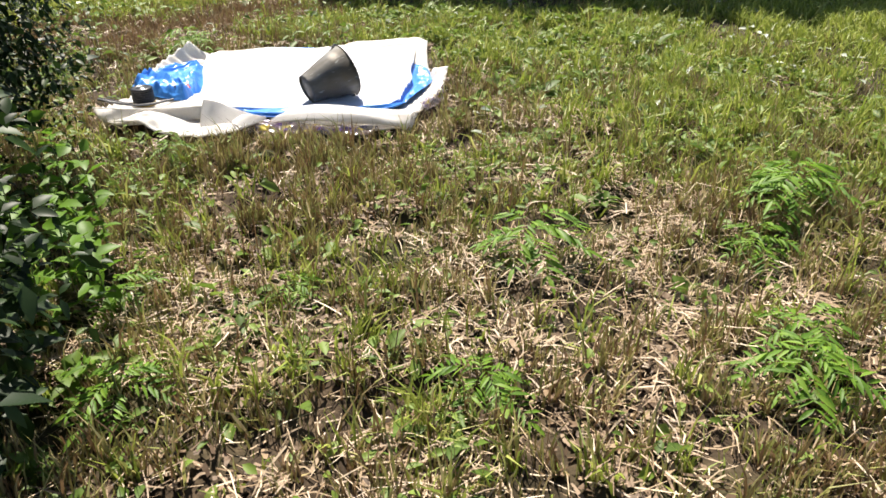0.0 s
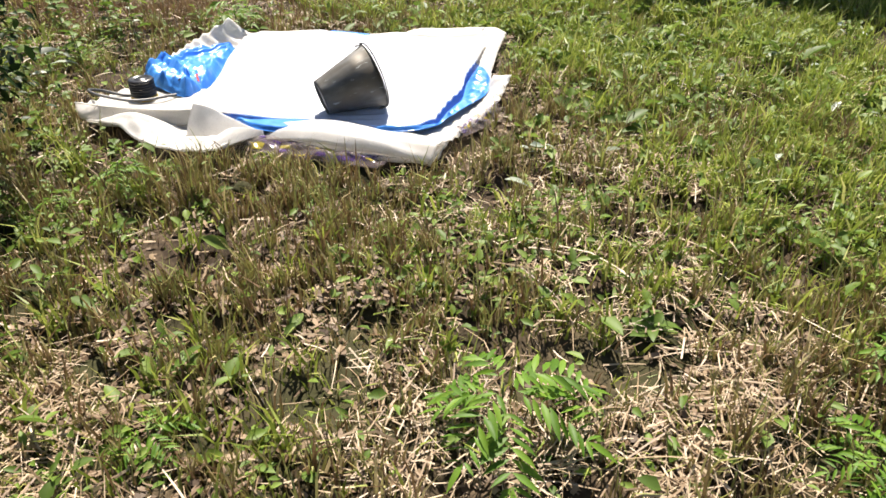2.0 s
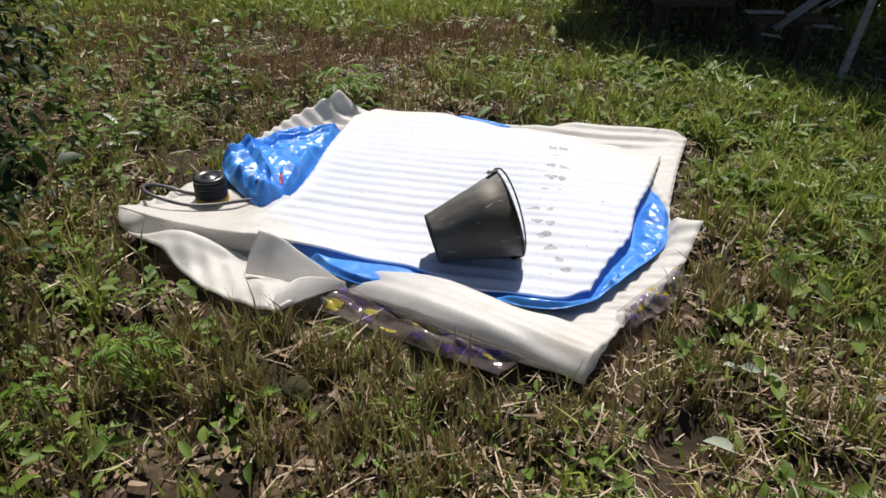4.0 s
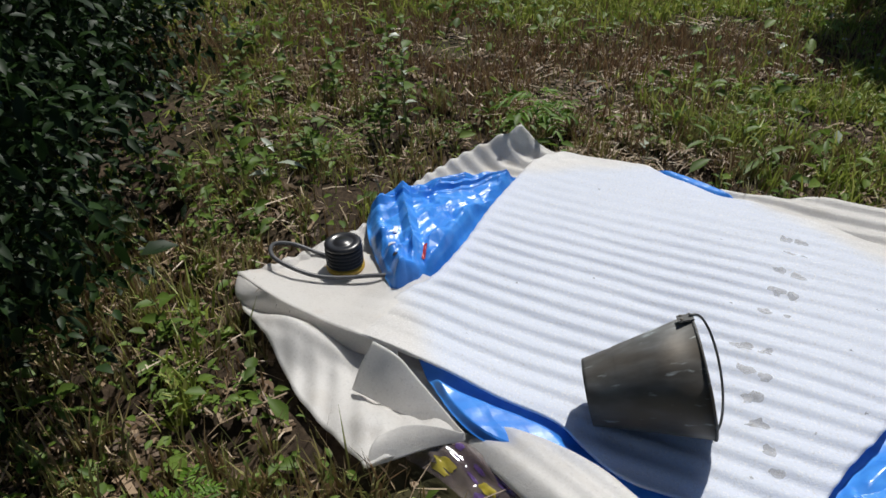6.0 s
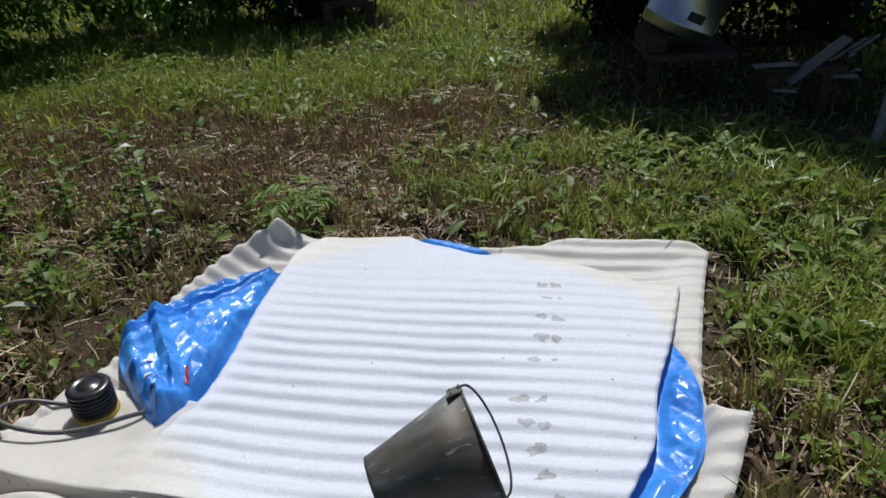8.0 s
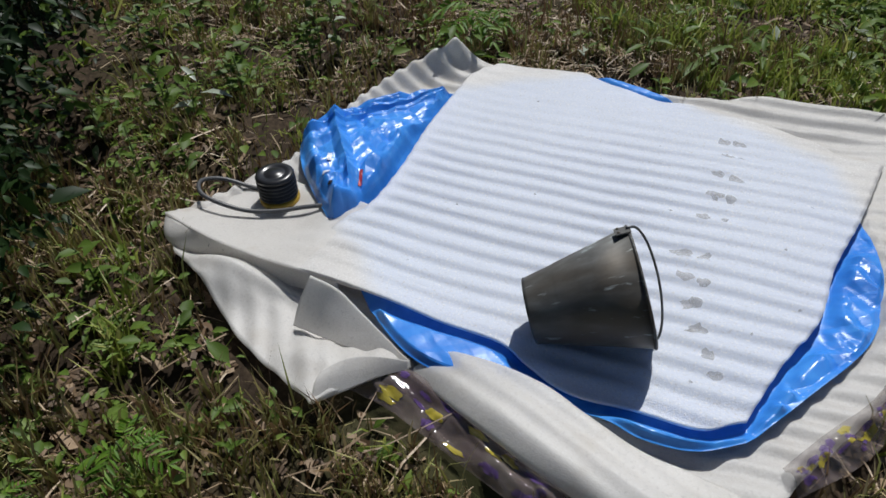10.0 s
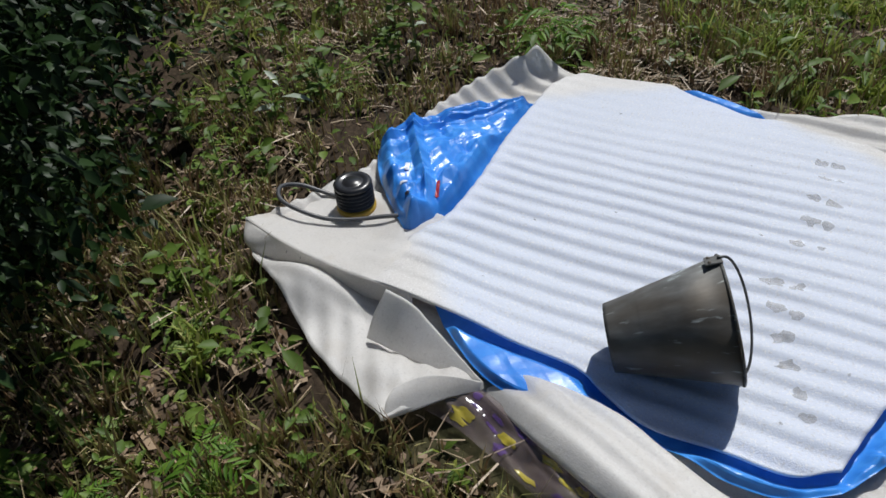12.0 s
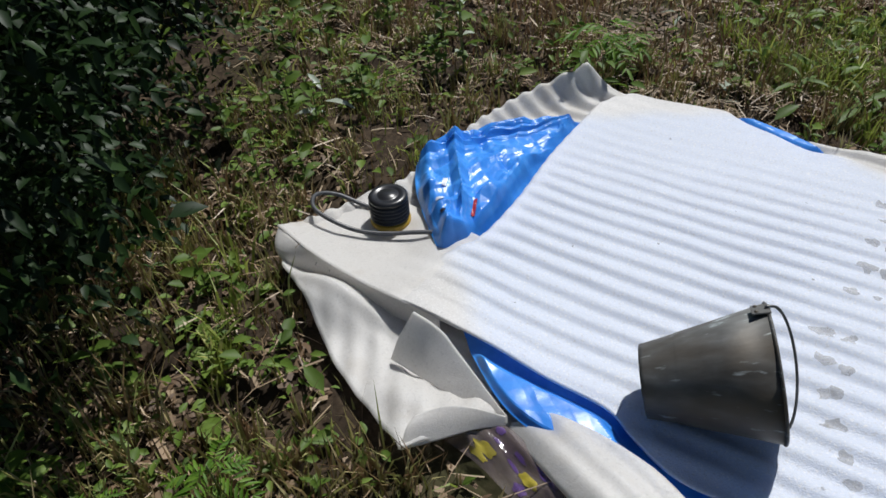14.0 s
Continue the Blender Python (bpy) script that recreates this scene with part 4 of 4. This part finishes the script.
BR, Br, BL = .128, .071, .224
tilt = math.degrees(math.asin((BR - Br) / BL))
foot = Vector((.0, .092, .057 + Br * math.cos(radians(tilt))))
axis = pose(0, 0, 0, 0, 0, 18) @ pose(0, 0, 0, 0, 90 - tilt, 0)
bucket(Matrix.Translation(foot) @ axis @ pose(0, 0, 0, 0, 0, 72), BR, Br, BL)


# ---- foot pump ----
def pump(at):
    ob = thing("foot_pump", "small black bellows foot pump with yellow base and grey hose", "foot pump", at=at)
    part("base", lathe([(.0, -.012), (.05, -.012), (.056, -.008), (.056, .014), (.051, .018), (.0, .018)], 40), M_YELLOW, ob, "yellow plastic base")
    prof = [(.046, .018)]
    for k in range(5):
        z = .020 + k * .0115
        prof += [(.047, z), (.0535, z + .003), (.0545, z + .0055), (.0535, z + .008), (.047, z + .011)]
    part("bellows", lathe(prof, 48), M_BLACK, ob, "ribbed black rubber bellows")
    part("cap", lathe([(.047, .077), (.053, .080), (.054, .087), (.05, .092), (.036, .094), (.033, .0905), (.026, .0905), (.023, .094), (.0, .0945)], 48), M_BLACK, ob, "glossy black round cap")
    hose = [(-.05, .012, .012), (-.1, .012, .02), (-.17, -.01, .05), (-.2, -.06, .072), (-.165, -.115, .075), (-.1, -.125, .058), (-.03, -.11, .036), (.04, -.075, .024), (.1, -.04, .022), (.16, -.01, .02)]
    part("hose", tube(hose, .0062, 10, 70), M_HOSE, ob, "thin grey rubber hose")
    return ob


pump(pose(-.795, .42, .034))

# ---- prints on the vinyl ----
def on_sheet(grid, x, y):
    k = ((grid[..., 0] - x) ** 2 + (grid[..., 1] - y) ** 2).argmin()
    return grid.reshape(-1, 3)[k]


def patch_on(grid, x, y, sx, sy, turn, mat, name, parent, lift=.003, ragged=0.0, n=9):
    """A thin patch that follows a sheet."""
    c, s = math.cos(turn), math.sin(turn)
    pts = []
    for j in range(n):
        for i in range(n):
            a, b = (i / (n - 1) - .5) * sx, (j / (n - 1) - .5) * sy
            if ragged:
                r = max(abs(a) / sx, abs(b) / sy) * 2
                q = math.hypot(a / sx, b / sy) * 2 + 1e-6
                k = r / q * (1 + ragged * float(vnoise(a * 90 + x * 50, b * 90 + y * 50, 1, 90)))
                a, b = a * k, b * k
            px, py = x + a * c - b * s, y + a * s + b * c
            pts.append((px, py, on_sheet(grid, px, py)[2] + lift))
    return part(name, raw_mesh(name, pts, grid_quads(n, n), smooth=True), mat, parent)


patch_on(V, -.575, .50, .010, .055, .3, M_RED, "red_band", vinyl, .004)
patch_on(V, -.665, .475, .022, .02, .4, M_WHITE, "warning_label", vinyl, .004)
patch_on(V, -.635, .435, .015, .015, .2, M_DARK, "warning_ring", vinyl, .004, .1)
patch_on(V, -.69, .55, .012, .03, .3, M_WHITE, "warning_label", vinyl, .004)

# ---- mud marks on the white mat ----
def mark_on(grid, x, y, size, seed):
    """A thin ragged stain laid on a sheet."""
    k = ((grid[..., 0] - x) ** 2 + (grid[..., 1] - y) ** 2).argmin()
    j, i = divmod(int(k), grid.shape[1])
    n, rings, sides = seed, 3, 14
    cell_u, cell_v = np.linalg.norm(grid[j, i + 1] - grid[j, i]), np.linalg.norm(grid[j + 1, i] - grid[j, i])
    pts = []
    for r in range(rings + 1):
        for s in range(sides):
            a = 2 * math.pi * s / sides
            rad = size / 2 * r / rings * (1 + .8 * float(vnoise(math.cos(a) * 1.8 + n, math.sin(a) * 1.3 + 3 * n, 1.0, 91, 2)))
            gi, gj = i + rad * math.cos(a) / cell_u, j + rad * .8 * math.sin(a) / cell_v
            i0, j0 = int(gi), int(gj)
            fi, fj = gi - i0, gj - j0
            p = (grid[j0, i0] * (1 - fi) + grid[j0, i0 + 1] * fi) * (1 - fj) + (grid[j0 + 1, i0] * (1 - fi) + grid[j0 + 1, i0 + 1] * fi) * fj
            pts.append(p + [0, 0, .0007])
    q = [(r * sides + s, (r + 1) * sides + s, (r + 1) * sides + (s + 1) % sides, r * sides + (s + 1) % sides) for r in range(rings) for s in range(sides)]
    return part("mud_mark", raw_mesh("mud_mark", pts, [f[::-1] for f in q], smooth=True), M_DIRT, upper)


for k, (mx, my, ms) in enumerate(((.38, .969, .034), (.423, .968, .03), (.389, .896, .034), (.425, .89, .02), (.372, .796, .038), (.419, .78, .036), (.359, .69, .042), (.403, .684, .036), (.334, .596, .036), (.385, .59, .024),
                                  (.298, .438, .05), (.35, .437, .036), (.33, .425, .02), (.30, .355, .04), (.345, .34, .028), (.32, .27, .04), (.345, .2, .034), (.33, .19, .02), (.36, .13, .032), (.375, .075, .024), (.53, .5, .009), (.545, .3, .008), (-.1, .6, .008), (.33, .04, .009),
                                  (.05, .8, .006), (-.3, .5, .007), (-.2, 1.1, .007), (.2, .9, .006), (.25, .6, .008), (-.35, .25, .007), (.45, .2, .007), (.6, .7, .008))):
    mark_on(C, mx, my, ms, k + 1)

# ---- weeds ----
def feather_weed(at, height, leaves, size, label):
    """A weed with pinnate, fern-like leaves."""
    ob = thing("feathery_weed", label, "weed", "feathery weeds", at)
    part("stem", tube([(0, 0, -.02), (.004, .003, height * .5), (0, .006, height)], .0035, 6, 8, .5), M_STEM, ob)
    for k in range(leaves):
        a = k * 2.4 + rng.uniform(-.3, .3)
        z = height * (.55 + .45 * k / max(1, leaves - 1))
        n = 8
        rise = rng.uniform(.25, .7)
        s = np.linspace(.22, 1, n)
        L = size * rng.uniform(.75, 1.15)
        rachis = np.stack([np.cos(a) * s * L, np.sin(a) * s * L, z + rise * L * s - .8 * L * s ** 2], 1)
        fwd = np.array([math.cos(a), math.sin(a), 0])
        side = np.array([-math.sin(a), math.cos(a), 0])
        base, d, ln = [], [], []
        for i in range(n):
            w = math.sin(math.pi * (.25 + .6 * i / n)) * L * .44
            for sg in (1, -1):
                base.append(rachis[i])
                d.append(side * sg + fwd * rng.uniform(.5, .9) + [0, 0, rng.uniform(-.3, .15)])
                ln.append(w * rng.uniform(.8, 1.1))
        base.append(rachis[-1])
        d.append(fwd - [0, 0, .3])
        ln.append(L * .42)
        ln = np.array(ln)
        part("leaf", flat_leaves("leaf", np.array(base), np.array(d), ln, ln * .23, M_FERN, .4, .2), M_FERN, ob)
    return ob


def leafy_weed(at, height, leaves, length, width, mat, label, name="broad_weed", category="weed"):
    ob = thing(name, label, category, "broad weeds", at)
    part("stem", tube([(0, 0, -.02), (.01, .0, height * .5), (.0, .01, height)], .0032, 6, 8, .5), M_STEM, ob)
    for k in range(leaves):
        a = k * 2.4 + rng.uniform(-.4, .4)
        z = height * (.15 + .85 * k / max(1, leaves - 1))
        L = np.array([length * rng.uniform(.7, 1.15)])
        d = np.array([[math.cos(a), math.sin(a), rng.uniform(.1, .8)]])
        part("leaf", flat_leaves("leaf", np.array([[0, 0, z]]), d, L, L * width, mat, .5, .2), mat, ob)
    return ob


def standing(x, y, turn=0.0):
    return pose(x, y, float(ground_height(x, y)), 0, 0, turn)


for wx, wy, wh, wl, ws in ((.43, -1.62, .17, 8, .17), (.08, -2.14, .12, 8, .12), (1.43, -1.6, .2, 12, .17), (1.56, -1.5, .17, 9, .15), (1.15, -1.8, .13, 9, .12), (.80, -2.38, .12, 9, .14), (.95, -2.25, .12, 8, .12),
                           (-.74, -1.91, .14, 9, .11), (-.78, -1.45, .14, 8, .1), (-.3, -1.57, .06, 7, .09), (-.65, -.43, .14, 8, .075), (-.80, -.58, .1, 6, .06), (-.57, 1.62, .17, 9, .13), (-.5, 1.7, .14, 7, .1), (-.02, -.48, .05, 6, .06)):
    feather_weed(standing(wx, wy, wx * 300), wh, wl, ws, "bright green feathery weed growing out of the stubble")
for wx, wy, wh, wl, ws, ww, wm in ((-1.09, 1.45, .40, 11, .09, .5, M_LEAF), (-1.3, 1.1, .2, 9, .08, .45, M_LEAF), (-1.45, .8, .2, 9, .09, .45, M_LEAF), (-1.2, .55, .12, 8, .07, .5, M_LEAF), (-1.6, 1.25, .25, 9, .09, .45, M_LEAF),
                                   (.1, 1.6, .1, 7, .12, .22, M_LEAF), (.3, 1.55, .12, 8, .13, .22, M_LEAF), (-.05, 1.75, .1, 6, .1, .25, M_LEAF), (.5, 1.62, .08, 6, .12, .22, M_LEAF), (1.6, 2.3, .12, 8, .11, .3, M_LEAF),
                                   (1.3, 2.35, .1, 7, .1, .3, M_LEAF), (1.05, 2.55, .12, 7, .1, .3, M_LEAF), (1.9, 2.1, .12, 8, .12, .3, M_LEAF), (-1.15, -.3, .12, 8, .07, .5, M_LEAF), (-1.0, -.6, .12, 8, .06, .5, M_LEAF), (-1.1, .0, .15, 8, .07, .5, M_LEAF)):
    leafy_weed(standing(wx, wy, wx * 200), wh, wl, ws, ww, wm, "leafy green weed standing in the stubble")
# the tall third one has the shine of its leaves put into the pale colour
for wx, wy, wh, wl, ws, ww in ((-.40, 1.95, .13, 3, .075, .3), (-1.35, .88, .10, 3, .12, .25), (-1.12, 1.5, .42, 6, .06, .6), (-.12, 1.58, .09, 3, .08, .4)):
    leafy_weed(standing(wx, wy, wx * 100), wh, wl, ws, ww, M_PALE_GLINT, "weed with pale, silvery upturned leaves")

for wx, wy, wh, ws in ((-.60, 1.40, .16, .09), (-.52, 1.43, .17, .08), (-.42, 1.42, .1, .07), (.17, 1.33, .08, .06), (.38, 1.34, .08, .07), (.36, 1.30, .07, .05)):
    leafy_weed(standing(wx, wy, wx * 500), wh, 5, ws, .35, M_LEAF, "small green weed leaning over the mat's edge")

patch = random.Random(5)
for k in range(34):
    wx, wy = patch.uniform(-2.5, -1.15), patch.uniform(.2, 2.4)
    leafy_weed(standing(wx, wy, patch.uniform(0, 360)), patch.uniform(.12, .3), patch.randint(8, 13), patch.uniform(.055, .085), patch.uniform(.35, .55), M_LEAF, "leafy green weed standing at the shrub's edge")
for k in range(46):
    wx, wy = (patch.uniform(-1.15, -.25), patch.uniform(-2.4, -.3)) if k < 26 else (patch.uniform(.6, 1.9), patch.uniform(-1.4, 1.6))
    if float(edge_distance(wx, wy, OUTLINE)) > -.06:
        continue
    leafy_weed(standing(wx, wy, patch.uniform(0, 360)), patch.uniform(.035, .085), patch.randint(6, 10), patch.uniform(.04, .075), patch.uniform(.35, .55), M_LEAF, "low leafy green weed among cut stalks")

for wx, wy, wh in ((-.84, -1.12, .36), (-.93, -1.0, .42), (-1.02, -.86, .4), (-1.08, -1.12, .44), (-.9, -1.32, .34), (-.8, -1.5, .3), (-1.0, -1.38, .4), (-1.12, -.62, .36), (-1.18, -.95, .46), (-.88, -1.2, .26), (-.96, -1.5, .34)):
    leafy_weed(standing(wx, wy, patch.uniform(0, 360)), wh, patch.randint(14, 20), patch.uniform(.07, .10), patch.uniform(.45, .6), M_FERN, "tall leafy green weed at the shrub's edge")

clod = bmesh.new()
bmesh.ops.create_icosphere(clod, subdivisions=3, radius=.035)
for vert in clod.verts:
    vert.co *= 1 + .35 * noise.noise(vert.co * 30)
    vert.co.z *= .75
lump = part("clod", clod, M_SOIL)
lump.matrix_world = pose(-.26, -.45, .012, 0, 0, 20)
tagged(lump, "dry brown clod of earth on the stubble", "clod")

# ---- shaded corner: drum on a stand, sawhorse, pole ----
drum = thing("metal_drum", "shiny galvanised metal drum leaning on a dark wooden stand", "drum", at=pose(1.27, 3.28, .345, 0, 24, 0))
part("shell", lathe([(.0, .0), (.19, .0), (.205, .012), (.205, .06), (.21, .066), (.205, .072), (.205, .30), (.21, .306), (.205, .312), (.205, .76), (.19, .775), (.0, .775)], 56), M_STEEL, drum)
label_bar = raw_mesh("label", [(.207 * math.cos(a), .207 * math.sin(a), z) for z in (.10, .15) for a in np.linspace(radians(-98), radians(-72), 9)], grid_quads(2, 9), smooth=True)
part("label", label_bar, M_DARK, drum, "dark label")
stand = thing("wooden_stand", "low dark wooden stand with four legs in the shade", "stand", at=pose(1.35, 3.34, 0))
top = board(.5, .46, .04, .006)
bmesh.ops.translate(top, vec=(0, 0, .232), verts=top.verts)
part("top", top, M_WOOD, stand)
wedge = board(.12, .36, .10, .01)
bmesh.ops.translate(wedge, vec=(-.19, 0, .305), verts=wedge.verts)
part("wedge", wedge, M_WOOD, stand)
for lx in (-.2, .2):
    for ly in (-.17, .17):
        leg = board(.05, .05, .24, .005)
        bmesh.ops.translate(leg, vec=(lx, ly, .1), verts=leg.verts)
        part("leg", leg, M_WOOD, stand)

horse = thing("sawhorse", "old wooden sawhorse with loose grey planks in the shade", "sawhorse", at=pose(1.85, 2.80, 0))
for (px, py, pz, rx, ry, rz), (sx, sy, sz), m, nm in (((.04, 0, .27, 0, -40, 0), (.34, .09, .018), M_PLANK, "plank"), ((-.16, .02, .25, 0, 0, 6), (.22, .05, .014), M_PLANK, "plank"), ((-.12, -.06, .135, 0, 6, 0), (.12, .03, .012), M_PLANK, "plank"),
                                                      ((.17, 0, .185, 0, 0, -8), (.16, .06, .012), M_PLANK, "plank"), ((.28, .05, .33, 0, -35, 0), (.16, .02, .012), M_PLANK, "plank"), ((.22, .08, .30, 0, -35, 0), (.2, .02, .012), M_PLANK, "plank"),
                                                      ((.0, .05, .20, 0, 0, 0), (.42, .07, .06), M_WOOD, "beam"), ((.08, -.03, .09, 0, 4, 0), (.05, .05, .22), M_WOOD, "leg"), ((-.17, -.03, .09, 0, -6, 0), (.05, .05, .22), M_WOOD, "leg"),
                                                      ((.08, .15, .09, 0, 4, 0), (.05, .05, .22), M_WOOD, "leg"), ((-.17, .15, .09, 0, -6, 0), (.05, .05, .22), M_WOOD, "leg")):
    piece = part(nm, board(sx, sy, sz, .003), m, horse)
    piece.matrix_basis = pose(px, py, pz, rx, ry, rz)
pole = part("pole", tube([(1.97, 2.25, -.03), (2.03, 2.32, .25), (2.14, 2.45, .7), (2.25, 2.6, 1.2)], .022, 10, 20, .8), M_PLANK)
tagged(pole, "thin grey wooden pole leaning into the shrub", "pole")

bench = thing("wooden_bench", "low weathered wooden bench with sticks piled on it", "bench", at=pose(-1.05, 5.55, 0))
for (px, py, pz, rx, ry, rz), (sx, sy, sz), m, nm in (((0, 0, .25, 0, 0, 0), (.46, .12, .05), M_WOOD, "seat"), ((.19, -.02, .11, 0, 0, 0), (.07, .1, .26), M_WOOD, "leg"), ((-.19, -.02, .11, 0, 0, 0), (.07, .1, .26), M_WOOD, "leg"),
                                                      ((.08, -.03, .37, 0, 40, 20), (.4, .035, .02), M_PLANK, "stick"), ((.0, -.02, .33, 0, -25, -10), (.34, .02, .02), M_WOOD, "stick"), ((.04, .03, .34, 0, 20, 30), (.3, .018, .018), M_WOOD, "stick")):
    piece = part(nm, board(sx, sy, sz, .004), m, bench)
    piece.matrix_basis = pose(px, py, pz, rx, ry, rz)
